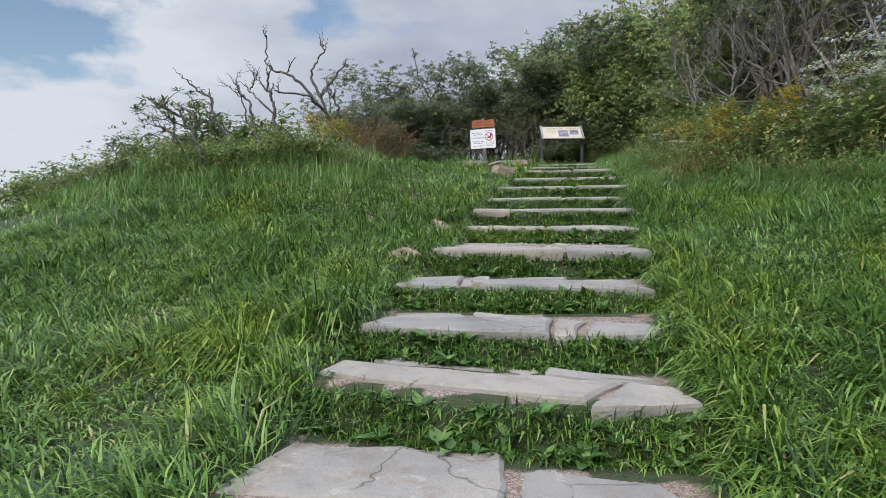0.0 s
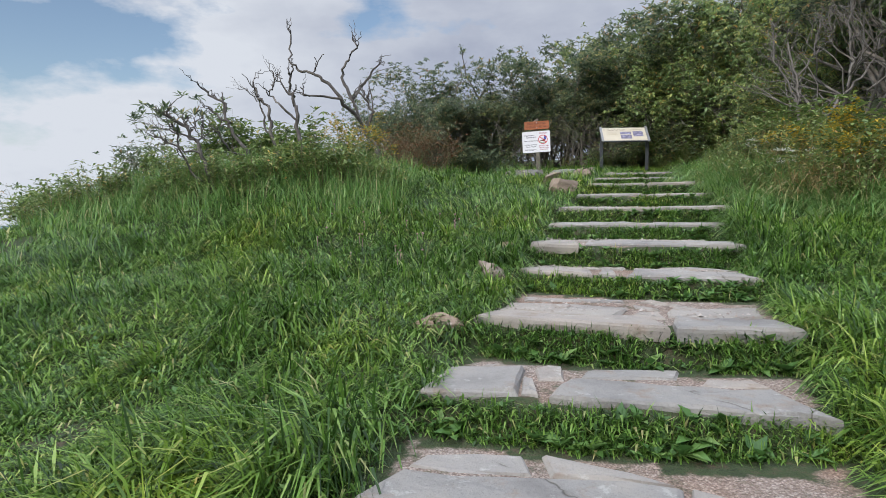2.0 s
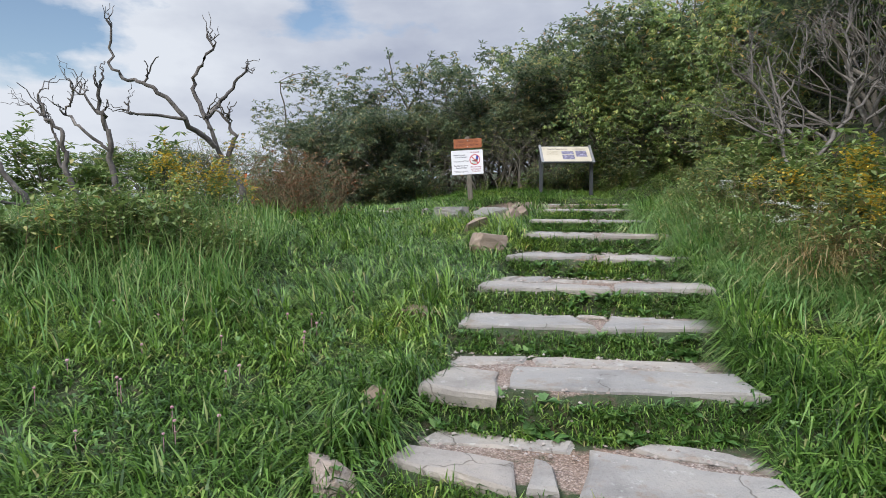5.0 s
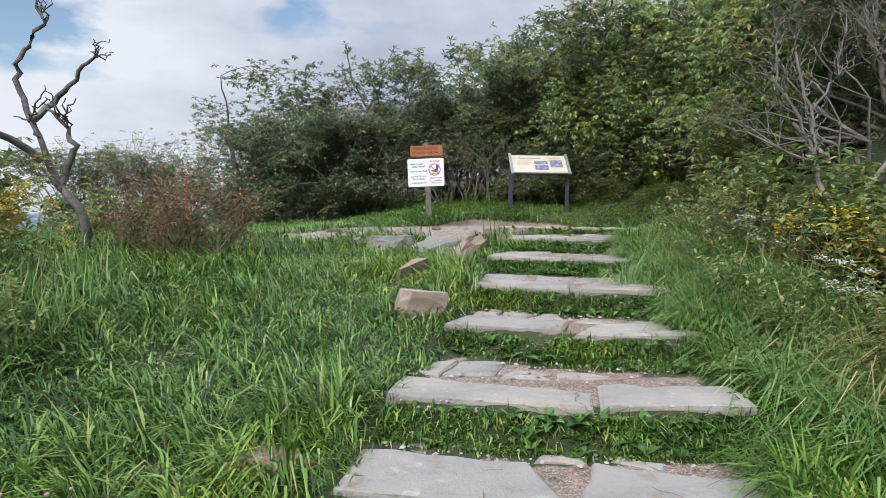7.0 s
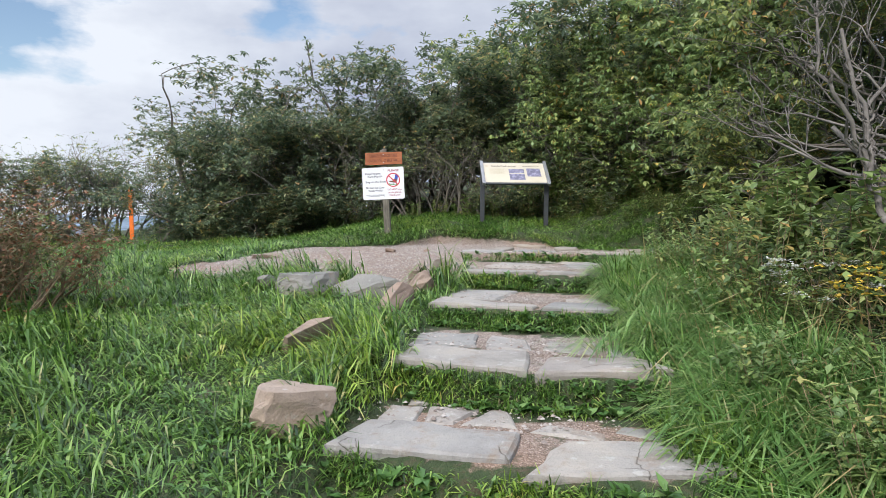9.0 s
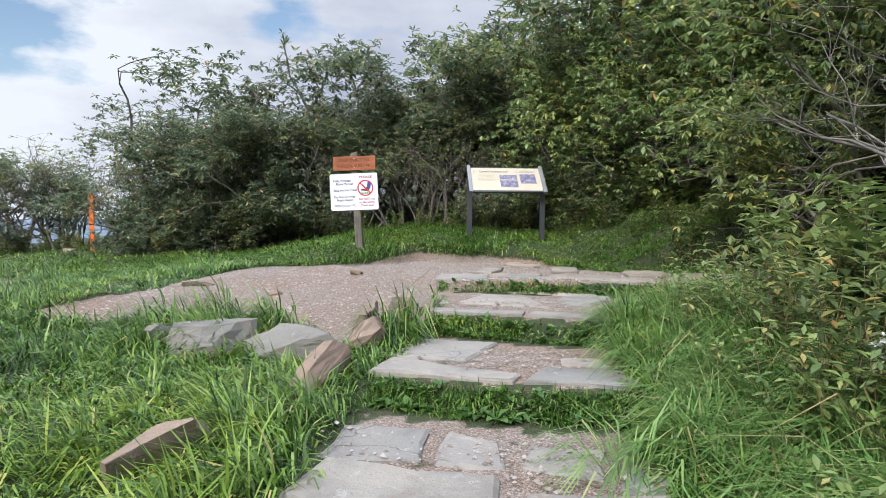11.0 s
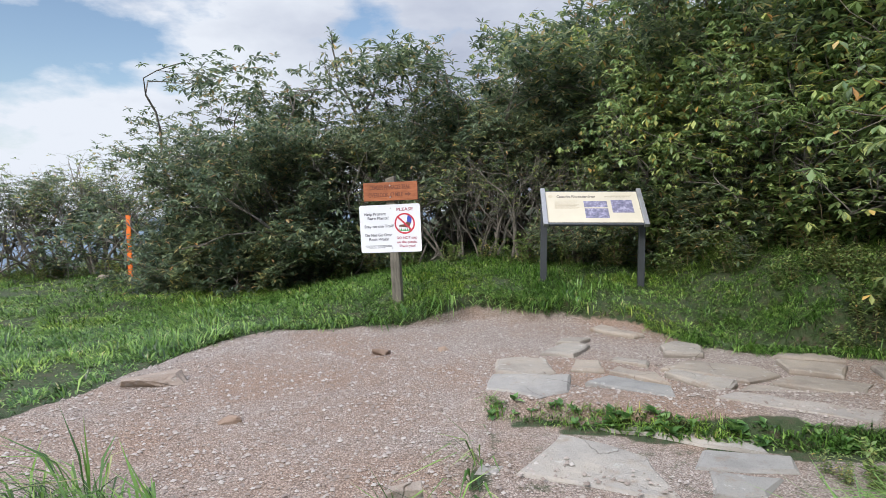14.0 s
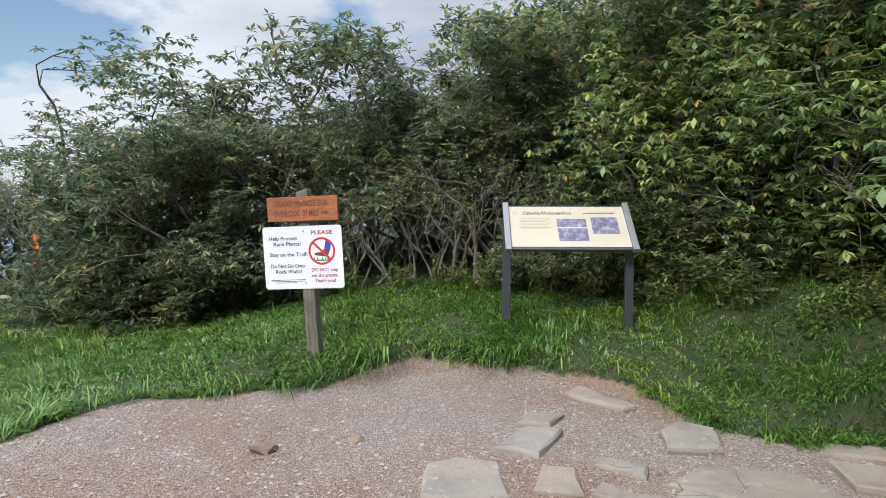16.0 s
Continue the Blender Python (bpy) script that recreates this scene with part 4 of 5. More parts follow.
THICKET = "shrubs of the thicket"
rhodo = kinds_of(4, base=101, name="rhododendron", label="dense dark green rhododendron with gnarled grey stems", category="shrub", group=THICKET, stems=6, size=3.2, levels=4, kids=(2, 3), twice=2, per=7, length=0.10, width=0.032, scatter=0.07, rise=(-0.6, 0.4), top=0.6)
bright = kinds_of(3, base=151, name="mountain_ash", label="broad leafy shrub with yellow-green autumn foliage", category="shrub", group=THICKET, stems=5, size=3.4, levels=4, leaf=BRIGHT, per=6, length=0.085, width=0.034, twice=2, scatter=0.09, rise=(-1.0, 0.1), kids=(2, 3), top=0.62)
umbrella = kinds_of(2, base=164, name="mountain_ash", label="small tree with flat dark leafy crown on crooked stems", category="tree", group=THICKET, stems=3, size=3.8, levels=4, leaf=RHODO, per=8, length=0.095, width=0.036, twice=2, scatter=0.1, rise=(-0.7, 0.2), kids=(2, 3), spread=0.75, top=0.6, floor=1.5, rad=0.05)
bare = kinds_of(2, base=171, name="bare_shrub", label="grey twiggy shrub nearly bare of leaves", category="shrub", group=THICKET, stems=6, size=2.4, levels=4, wood=BARK, leaf=BRIGHT, keep=0.18, per=5, length=0.07, width=0.03, rad=0.028, lift=0.6, kids=(2, 3))

plant(umbrella, [(-2.95, 21.5, 4.1), (-2.1, 21.3, 4.1), (-1.45, 21.2, 3.6), (-3.3, 22.6, 3.4), (-0.9, 21.9, 3.2), (1.6, 23, 3.3), (-7.6, 22.9, 2.3), (-8.8, 23.2, 2.4)], 4)
plant(rhodo, [(-2.5, 20.4, 2.6), (-1.6, 20.1, 2.7), (-0.7, 19.5, 2.6), (-1.9, 19.8, 2.4), (0.3, 20.3, 2.5), (1.7, 20.6, 2.5), (3.1, 19.9, 2.4), (4.5, 19.7, 2.6), (6, 18.4, 2.5), (7, 17, 2.6),
              (2.2, 22.6, 3.1), (3.8, 22, 3.9), (5.2, 20.8, 3.9), (6.6, 18.6, 3.7), (0.6, 22.8, 2.7), (-4, 24.2, 2.6), (-8.4, 23.2, 2.4), (-7.4, 24.6, 2.6), (7.4, 15.6, 3.2), (8.2, 14, 3.6), (6.6, 10.9, 3.0), (7.8, 9.4, 3.2),
              (4.6, 24.6, 4.6), (2.3, 21.6, 3.0), (3, 21.2, 3.3)], 1)
plant(bright, [(4.9, 19.2, 3.4), (6, 18, 3.6), (7.3, 15.5, 3.2), (7.4, 17, 3.9), (4.4, 26.2, 5.1), (6.3, 22.4, 4.3), (8.4, 20.2, 4.8), (9.2, 17.2, 4.6), (7.6, 12.6, 3.1), (9, 15, 4.3), (6.2, 13.2, 2.4), (-0.4, 24.2, 2.6)], 2)
plant(bare, [(5.5, 17.6, 2.0), (6, 16.6, 1.9), (1.6, 19.2, 1.8), (2.6, 18.9, 1.7), (0.4, 19, 1.7), (3.4, 18.5, 1.5), (1, 18.9, 1.6), (2.1, 18.8, 1.6), (-6.2, 23.7, 2.9), (-6.7, 23.3, 2.8), (-7.4, 22.8, 2.2), (-8.4, 24.6, 2.8), (-9.8, 23.6, 2.6), (-0.2, 19.9, 2.5), (5.8, 8.2, 2.5), (6, 11, 2.4), (6.9, 7.2, 2.7), (7.6, 6.4, 2.8), (8.2, 8, 3.0), (5.8, 9.9, 2.9)], 3)

skirt = kinds_of(2, base=181, name="rhododendron", label="low dense rhododendron at the thicket edge", category="shrub", group=THICKET, stems=9, size=1.5, levels=3, per=8, length=0.11, width=0.034, twice=2, scatter=0.08, rad=0.02, kids=(2, 3), lift=0.1, spread=0.75)
plant(skirt, [(-2.9, 20.3, 1.5), (-2.4, 19.6, 1.4), (-1.9, 19.1, 1.3), (-1.4, 18.9, 1.5), (-0.8, 18.8, 1.3), (-0.1, 18.9, 1.2), (3.5, 18.5, 1.1),
              (4.4, 18.8, 1.4), (5.2, 18.1, 1.4), (5.9, 17.3, 1.3), (6.3, 16.5, 1.3), (6.7, 15.8, 1.2), (7.0, 15.1, 1.3), (-2.5, 20.4, 2.0), (-1.1, 19.8, 2.1)], 14)
over = kinds_of(2, base=186, name="mountain_ash", label="leafy yellow-green shrub leaning over the grass", category="shrub", group=THICKET, stems=7, size=2.6, levels=3, leaf=LIGHT, per=7, length=0.085, width=0.034, twice=3, scatter=0.13, rise=(-1.0, 0.1), kids=(2, 3), spread=0.7)
plant(over, [(6.5, 16.2, 2.7), (6.1, 17.4, 2.7), (6.9, 15.1, 2.6), (5.3, 19, 2.7), (6.6, 17.6, 3.3), (5.1, 18.3, 2.3), (5.9, 17, 3.0), (7.4, 14.7, 2.9), (7.2, 16.6, 3.9), (6.3, 18.5, 4.1), (5.5, 19.8, 3.9), (8, 15.6, 4.0), (4.5, 20.6, 3.6)], 15)

airy = kinds_of(2, base=411, name="mountain_ash", label="open shrub with light yellow-green leaves above bare stems", category="shrub", group=THICKET, stems=4, size=2.7, levels=4, leaf=LIGHT, per=8, length=0.095, width=0.036, twice=1, scatter=0.05, rise=(-0.9, 0.1), kids=(2, 3), spread=0.6, floor=1.0, lift=0.4)
plant(airy, [(6.9, 15.9, 2.6), (6.7, 16.6, 2.8), (7.3, 15.2, 2.4), (6.0, 17.9, 2.7)], 17)

# weathered dead shrubs on the mound
def gnarled(points, r0, r1, r, wobble=0.013):
    """A limb line through a few points, made crooked between them."""
    out = []
    n = len(points) - 1
    for i in range(n):
        a, b = Vector(points[i]), Vector(points[i + 1])
        for k in range(4):
            q = a.lerp(b, k / 4) + Vector((r.gauss(0, wobble), r.gauss(0, wobble), r.gauss(0, wobble))) * (0 if i + k == 0 else 1)
            out.append((tuple(q), r0 + (r1 - r0) * (i + k / 4) / n))
    out.append((points[-1], r1))
    return out


def snag(seed, foot, limbs, twigs=3, label="leafless dead shrub with twisted weathered grey branches", tuft=0, name="dead_shrub", category="dead shrub", group="dead shrubs on the mound", leaf_size=0.11, wood=BARK_DEAD):
    """A dead shrub at foot: limbs as (thickness, points from the foot), with crooked twigs along each."""
    r = random.Random(seed)
    root = tagged(new(name), label, category, group)
    fx, fy = foot
    root.location = (fx, fy, float(height(fx, fy)))
    ends = []
    for i, (thick, points) in enumerate(limbs):
        line = gnarled(points, thick * 0.8, thick * 0.3, r)
        lines = [line]
        for _ in range(twigs):
            k = r.randint(len(line) // 2, len(line) - 1)
            p0, rad = Vector(line[k][0]), line[k][1] * 0.6
            d = (p0 - Vector(line[max(0, k - 3)][0])).normalized()
            d = (d + Vector((r.gauss(0, 0.6), r.gauss(0, 0.6), r.gauss(0.25, 0.4)))).normalized()
            for fork in range(2):
                e = (d + Vector((r.gauss(0, 0.4), r.gauss(0, 0.4), r.gauss(0.1, 0.3)))).normalized()
                ln = r.uniform(0.12, 0.30)
                lines.append(gnarled([tuple(p0), tuple(p0 + d * ln * 0.5), tuple(p0 + d * ln * 0.5 + e * ln * 0.6)], rad, rad * 0.4, r, 0.012))
                ends.append((tuple(p0 + d * ln * 0.5 + e * ln * 0.6), tuple(e)))
        part("trunk" if i == 0 else "branch", tube_mesh("branch", lines, wood, 6), wood, root)
    if tuft:
        v, f = whorls([e for e in ends if r.random() < tuft], seed, 8, leaf_size, leaf_size * 0.28, (-0.3, 0.9), 0.02)
        tagged(part("leaf_tuft", mesh_from("leaf_tuft", v, f, RHODO), RHODO, root, "dark leathery leaves at the twig ends"), kind="stuff")
    return root


snag(1, (-1.53, 9.7), [
    (0.055, [(0, 0, -0.1), (-0.03, 0, 0.24), (-0.22, 0, 0.52), (-0.38, 0, 0.95)]),
    (0.030, [(-0.38, 0, 0.95), (-0.54, 0.1, 1.26), (-0.48, 0.1, 1.48), (-0.32, 0.1, 1.66), (-0.38, 0.12, 1.82)]),
    (0.032, [(-0.38, 0, 0.95), (-0.28, 0.2, 1.16), (-0.14, 0.2, 1.34), (-0.02, 0.22, 1.52)]),
    (0.034, [(-0.26, -0.1, 0.66), (-0.46, -0.35, 0.92), (-0.66, -0.4, 1.14), (-0.78, -0.4, 1.24), (-0.98, -0.4, 1.27), (-1.10, -0.4, 1.38), (-1.08, -0.4, 1.72)]),
    (0.022, [(-0.44, -0.35, 0.90), (-0.7, -0.5, 0.91), (-0.9, -0.5, 0.94), (-0.94, -0.5, 1.04)]),
    (0.035, [(-0.2, 0.02, 0.5), (-0.1, 0.05, 0.75), (-0.16, 0.08, 0.92), (-0.3, 0.05, 1.05)]),
])
snag(2, (-2.26, 8.75), [
    (0.036, [(0, 0, -0.1), (-0.1, 0, 0.44), (-0.11, 0, 0.7), (-0.18, 0, 0.88), (-0.19, 0, 1.06), (-0.15, 0, 1.18)]),
    (0.018, [(-0.18, 0, 0.88), (-0.33, 0, 1.03), (-0.37, 0.05, 1.16)]),
    (0.020, [(-0.11, 0, 0.56), (-0.28, -0.1, 0.71), (-0.42, -0.1, 0.86), (-0.36, -0.1, 1.0), (-0.38, -0.1, 1.15)]),
])
snag(3, (-2.5, 8.55), [
    (0.032, [(0, 0, -0.1), (-0.13, 0, 0.40), (-0.13, 0, 0.58), (-0.16, 0, 0.75), (-0.26, 0, 0.86), (-0.34, 0, 1.05)]),
    (0.020, [(-0.1, 0, 0.36), (-0.22, 0.05, 0.46), (-0.27, 0.1, 0.72), (-0.30, 0.1, 0.83), (-0.44, 0.1, 0.95)]),
])
snag(4, (-2.7, 8.35), [
    (0.032, [(0, 0, -0.1), (-0.16, 0, 0.26), (-0.29, 0, 0.43), (-0.38, 0, 0.59), (-0.42, 0, 0.82), (-0.60, 0, 0.93), (-0.69, 0, 1.01)]),
    (0.018, [(-0.36, 0, 0.58), (-0.55, 0.1, 0.71), (-0.66, 0.1, 0.79), (-0.73, 0.1, 0.82)]),
    (0.020, [(-0.1, 0, 0.2), (-0.30, -0.2, 0.24), (-0.38, -0.3, 0.50), (-0.22, -0.3, 0.57)]),
])
snag(5, (-2.92, 7.6), [
    (0.030, [(0, 0, -0.1), (-0.07, 0, 0.30), (-0.14, 0, 0.45), (-0.20, 0, 0.60), (-0.30, 0, 0.74), (-0.44, 0, 0.81), (-0.56, 0, 0.89), (-0.71, 0, 0.98)]),
    (0.016, [(-0.14, 0, 0.45), (-0.31, -0.1, 0.49), (-0.48, -0.1, 0.57), (-0.68, -0.1, 0.67)]),
    (0.016, [(-0.16, 0, 0.50), (-0.18, 0.1, 0.64), (-0.15, 0.1, 0.76)]),
    (0.016, [(-0.20, 0, 0.60), (-0.40, 0.05, 0.67), (-0.60, 0.05, 0.72)]),
    (0.018, [(0, 0, 0.1), (-0.3, 0.1, 0.25), (-0.45, 0.1, 0.6), (-0.50, 0.1, 0.85)]),
], 7, "dead grey shrub with a few dark leaf tufts", 0.5)
# half-bare trees that stand out above the thicket
TALL_LABEL = "dark half-bare tree with leaf tufts at its twig ends"
snag(21, (-0.35, 22.0), [
    (0.075, [(0, 0, -0.1), (0.03, 0, 1.4), (-0.05, 0, 2.3), (-0.05, 0, 2.8)]),
    (0.045, [(-0.05, 0, 2.8), (-0.28, 0.05, 3.2), (-0.50, 0.1, 3.6), (-0.62, 0.15, 4.35)]),
    (0.045, [(-0.05, 0, 2.8), (0.22, 0, 3.2), (0.36, 0, 3.7), (0.52, 0, 4.15)]),
    (0.028, [(-0.28, 0.05, 3.2), (-0.58, 0, 3.4), (-0.74, 0, 3.85)]),
    (0.028, [(0.22, 0, 3.2), (0.05, 0.1, 3.5), (-0.02, 0.1, 3.8)]),
], 5, TALL_LABEL, 0.7, "half_bare_tree", "tree", "trees above the thicket", 0.17)
snag(22, (0.85, 21.7), [
    (0.06, [(0, 0, -0.1), (-0.15, 0, 1.4), (-0.10, 0, 2.4), (-0.14, 0, 2.9)]),
    (0.035, [(-0.14, 0, 2.9), (-0.32, 0, 3.3), (-0.30, 0, 3.6)]),
    (0.035, [(-0.14, 0, 2.9), (0.08, 0, 3.3), (0.14, 0, 3.75)]),
    (0.026, [(-0.10, 0, 2.6), (0.25, 0.1, 3.0), (0.36, 0.1, 3.4)]),
], 6, TALL_LABEL, 0.9, "half_bare_tree", "tree", "trees above the thicket", 0.17)

pale_dead = kinds_of(1, base=221, name="dead_shrub", label="bleached dead shrub with dense grey branches on the bank", category="dead shrub", group="dead shrubs on the bank", stems=4, size=2.2, levels=4, wood=BARK_PALE, per=0, rad=0.02, gnarl=0.34, kids=(2, 3), lift=0.7)
plant(pale_dead, [(5.2, 10.6, 2.1), (5.3, 8.9, 2.2), (4.7, 10.2, 2.2)], 6)
snag(31, (3.86, 9.3), [
    (0.034, [(0, 0, -0.3), (0.0, 0.0, 0.25), (0.12, 0.35, 0.55), (0.17, 0.59, 0.85), (0.2, 0.68, 1.2), (0.12, 0.8, 1.7)]),
    (0.019, [(0.17, 0.59, 0.85), (0.0, 0.6, 1.2), (-0.12, 0.65, 1.5), (-0.1, 0.7, 1.9)]),
    (0.031, [(0.05, 0.1, 0.3), (0.3, 0.1, 0.6), (0.52, 0.12, 0.9), (0.62, 0.15, 1.3), (0.55, 0.2, 1.8), (0.66, 0.2, 2.2)]),
    (0.019, [(0.52, 0.12, 0.9), (0.8, 0.2, 1.15), (0.95, 0.2, 1.55), (1.1, 0.25, 1.9)]),
    (0.017, [(0.62, 0.15, 1.3), (0.4, 0.2, 1.5), (0.34, 0.25, 1.9)]),
    (0.016, [(0.2, 0.68, 1.2), (0.42, 0.7, 1.5), (0.5, 0.75, 2.0)]),
], 16, "bleached dead tree with crooked grey branches on the bank", 0, "dead_tree", "dead tree", "dead shrubs on the bank", wood=BARK_PALE)

# shrubs on the mound and past its crest
rusty = kinds_of(1, base=231, name="rust_leaved_shrub", label="small twiggy shrub turning rust red", category="shrub", group="shrubs on the mound", stems=12, size=1.1, levels=3, leaf=RUST, wood=STALK, keep=0.6, per=6, length=0.05, width=0.021, twice=1, scatter=0.04, rad=0.011, lift=0.6, top=0.9)
plant(rusty, [(-0.98, 10.2, 0.95), (-1.35, 10.5, 1.0), (-1.15, 10.8, 1.0)], 7)
low = kinds_of(2, base=241, name="low_shrub", label="low green shrub with narrow leaves", category="shrub", group="shrubs on the mound", stems=7, size=0.7, levels=3, leaf=HERB, per=6, length=0.07, width=0.028, twice=1, scatter=0.05, rad=0.012, lift=0.5)
plant(low, [(-1.9, 8.1, 0.45), (-2.6, 7.8, 0.42), (-3.3, 7.6, 0.4), (-1.4, 8.35, 0.35), (-3.0, 10.4, 1.0), (-3.8, 10.2, 1.1), (-4.6, 9.8, 0.8), (-5.4, 9.6, 0.6), (-6.4, 9.9, 0.8), (-7.2, 10.8, 0.9), (-2.4, 12.2, 0.7), (-3.4, 13.0, 0.8)], 8)
thin = kinds_of(1, base=251, name="sparse_shrub", label="thin open shrub with leaf tufts against the sky", category="shrub", group="shrubs on the mound", stems=3, size=1.2, levels=3, per=6, keep=0.6, length=0.07, width=0.028, rad=0.016, lift=0.7)
plant(thin, [(-4.9, 9.3, 1.0), (-5.8, 9.4, 0.8), (-7.4, 10.4, 1.0)], 9)


# ---- herbs on the bank ----
def herb(seed, label, tall, leaf, bloom=None, stems=16, group="herbs on the bank", size=0.085):
    """A clump of leafy stems, with flower heads at the tips where it blooms."""
    r = random.Random(seed)
    rn = np.random.default_rng(seed)
    lines, leaves, tips = [], [], []
    for _ in range(stems):
        a, o = r.uniform(0, 6.28), r.uniform(0, 0.25)
        p = Vector((math.cos(a) * o, math.sin(a) * o, -0.05))
        d = Vector((math.cos(a) * 0.3, math.sin(a) * 0.3, 1)).normalized()
        h = tall * r.uniform(0.6, 1.1)
        line = [(tuple(p), 0.004)]
        for k in range(6):
            d = (d + Vector((r.gauss(0, 0.1), r.gauss(0, 0.1), 0))).normalized()
            p = p + d * h / 6
            line.append((tuple(p), 0.004 - 0.0005 * k))
            leaves += [(tuple(p), tuple(d))] * 2
        lines.append(line)
        tips.append((tuple(p), tuple(d)))
    root = tagged(new("herb_clump"), label, "plant", group)
    tagged(part("stem", tube_mesh("stem", lines, STALK, 3), STALK, root), kind="stuff")
    v, f = whorls(leaves, seed, 3, size, size * 0.45, (-0.4, 0.5), 0.02)
    part("foliage", mesh_from("foliage", v, f, leaf), leaf, root)
    if bloom:
        heads = []
        tallness = 1.0 if bloom is YELLOW else 0.25
        for q, d in tips:
            for _ in range(20):
                heads.append((tuple(Vector(q) + Vector((r.gauss(0, 0.05), r.gauss(0, 0.05), r.uniform(-0.14, 0.05) * tallness))), d))
        v, f = whorls(heads, seed + 1, 4, 0.03, 0.022, (-0.2, 0.9), 0.006)
        part("flower_head", mesh_from("flower_head", v, f, bloom), bloom, root)
    return root, top_of(root)


r = random.Random(71)
leafy = [herb(301, "leafy green herb clump on the bank", 0.7, HERB), herb(302, "leafy green herb clump on the bank", 0.75, BRIGHT), herb(305, "broad-leaved pale green herb clump on the bank", 0.6, HERB, None, 14, size=0.095)]
gold = [herb(303, "goldenrod clump with yellow flower sprays", 0.95, HERB, YELLOW)]
aster = [herb(304, "tall herb clump with flat white flower heads", 1.0, HERB, WHITE)]
spots = []
for y in np.arange(4.2, 11.7, 0.42):
    for k in range(3):
        spots.append((float(bank_edge(y)) + 0.38 + 0.45 * k + r.uniform(-0.18, 0.18), y + r.uniform(-0.15, 0.15), r.uniform(0.36, 0.58) + 0.16 * k))
plant(leafy, spots, 10)
plant(gold, [(3.6, 7.6, 0.7), (4.1, 7.5, 0.85), (4.0, 8.2, 0.9), (4.6, 7.6, 0.9), (3.6, 8.9, 0.7), (-1.75, 8.9, 0.75), (-1.55, 8.7, 0.65)], 11)
plant(aster, [(4.6, 6.75, 0.95), (4.9, 7.1, 1.0), (4.4, 7.0, 0.8), (5.2, 7.5, 1.1), (4.9, 6.7, 0.8), (5.3, 7.2, 1.0), (4.75, 7.5, 0.95), (3.5, 9.6, 0.5), (3.3, 8.3, 0.5), (-2.2, 18.9, 0.5), (-1.8, 18.7, 0.45), (3.9, 18.2, 0.9), (-2.6, 19.3, 0.5)], 12)
under = []
for x in np.arange(-3.4, 6.4, 0.55):
    edge = float(np.interp(x, [-3.4, -1, 1, 3, 4.2, 5.0, 5.6, 6.4], [19.6, 18.7, 18.7, 18.4, 17.6, 16.4, 15.7, 15.0]))
    under.append((float(x), edge + r.uniform(-0.15, 0.25), r.uniform(0.3, 0.55)))
for x in np.arange(-9.6, -5.6, 0.5):
    under.append((float(x), 22.6 + r.uniform(-0.3, 0.3), r.uniform(0.4, 0.7)))
for _ in range(16):
    under.append((r.uniform(4.9, 6.6), r.uniform(14.95, 16.2), r.uniform(0.25, 0.42)))
for k in range(22):
    u = k / 21
    under.append((4.1 + 3.2 * u + r.uniform(-0.1, 0.1), 18.3 - 3.0 * u + r.uniform(-0.15, 0.2), r.uniform(0.6, 1.05)))
for x in np.arange(3.55, 4.9, 0.24):
    under.append((float(x), 12.55 + r.uniform(-0.1, 0.12), r.uniform(0.16, 0.28)))
plant(leafy, under, 13)
crest = [(float(x), 7.75 + 0.25 * math.sin(3 * x) + r.uniform(-0.2, 0.3), r.uniform(0.35, 0.6)) for x in np.arange(-5.0, -1.0, 0.17)]
plant(leafy, crest, 16)

# tall grass overhanging the bank, and dry stalks in it
r = np.random.default_rng(81)
m = 560
ty = r.uniform(3.5, 12.5, m)
tx = bank_edge(ty) + r.normal(0.26, 0.2, m)
big = r.uniform(0.2, 0.46, m)
which = r.integers(0, m, 46000)
ox, oy = r.normal(0, 0.05, 46000), r.normal(0, 0.05, 46000)
x, y = tx[which] + ox, ty[which] + oy
head = np.arctan2(np.sin(np.arctan2(oy, ox)) + 0.0, np.cos(np.arctan2(oy, ox)) - 0.55) + r.normal(0, 0.4, 46000)
v, f = blades(x, y, height(x, y) - 0.02, big[which] * r.uniform(0.6, 1.15, 46000), r.uniform(0.006, 0.011, 46000), np.clip(0.6 + 5.0 * np.hypot(ox, oy) + r.normal(0, 0.2, 46000), 0.1, 1.3), head, r)
tagged(new("tall_grass", mesh_from("tall_grass", v, f, TALL)), "long drooping grass overhanging the edge of the bank", "grass", kind="stuff")
x = r.uniform(-4.6, -0.9, 9000)
y = 7.9 + r.normal(0, 0.55, 9000)
v, f = blades(x, y, height(x, y) - 0.02, r.uniform(0.2, 0.42, 9000), r.uniform(0.006, 0.01, 9000), np.clip(r.normal(0.55, 0.25, 9000), 0.1, 1.1), r.uniform(0, 6.28, 9000), r)
tagged(new("tall_grass", mesh_from("tall_grass", v, f, TALL)), "pale long grass along the crest of the mound", "grass", kind="stuff")
x = np.concatenate([3.25 + r.normal(0, 0.13, 240), bank_edge(np.linspace(7, 12, 260)) + r.normal(0.6, 0.3, 260)])
y = np.concatenate([7.75 + r.normal(0, 0.11, 240), np.linspace(7, 12, 260)])
v, f = blades(x, y, height(x, y), r.uniform(0.35, 0.7, len(x)), r.uniform(0.005, 0.008, len(x)), np.clip(r.normal(0.8, 0.3, len(x)), 0.05, 1.3), r.uniform(2.5, 5.0, len(x)), r)
tagged(new("dry_stalks", mesh_from("dry_stalks", v, f, DRY)), "tan dry grass stalks bent over on the bank", "dry grass", kind="stuff")


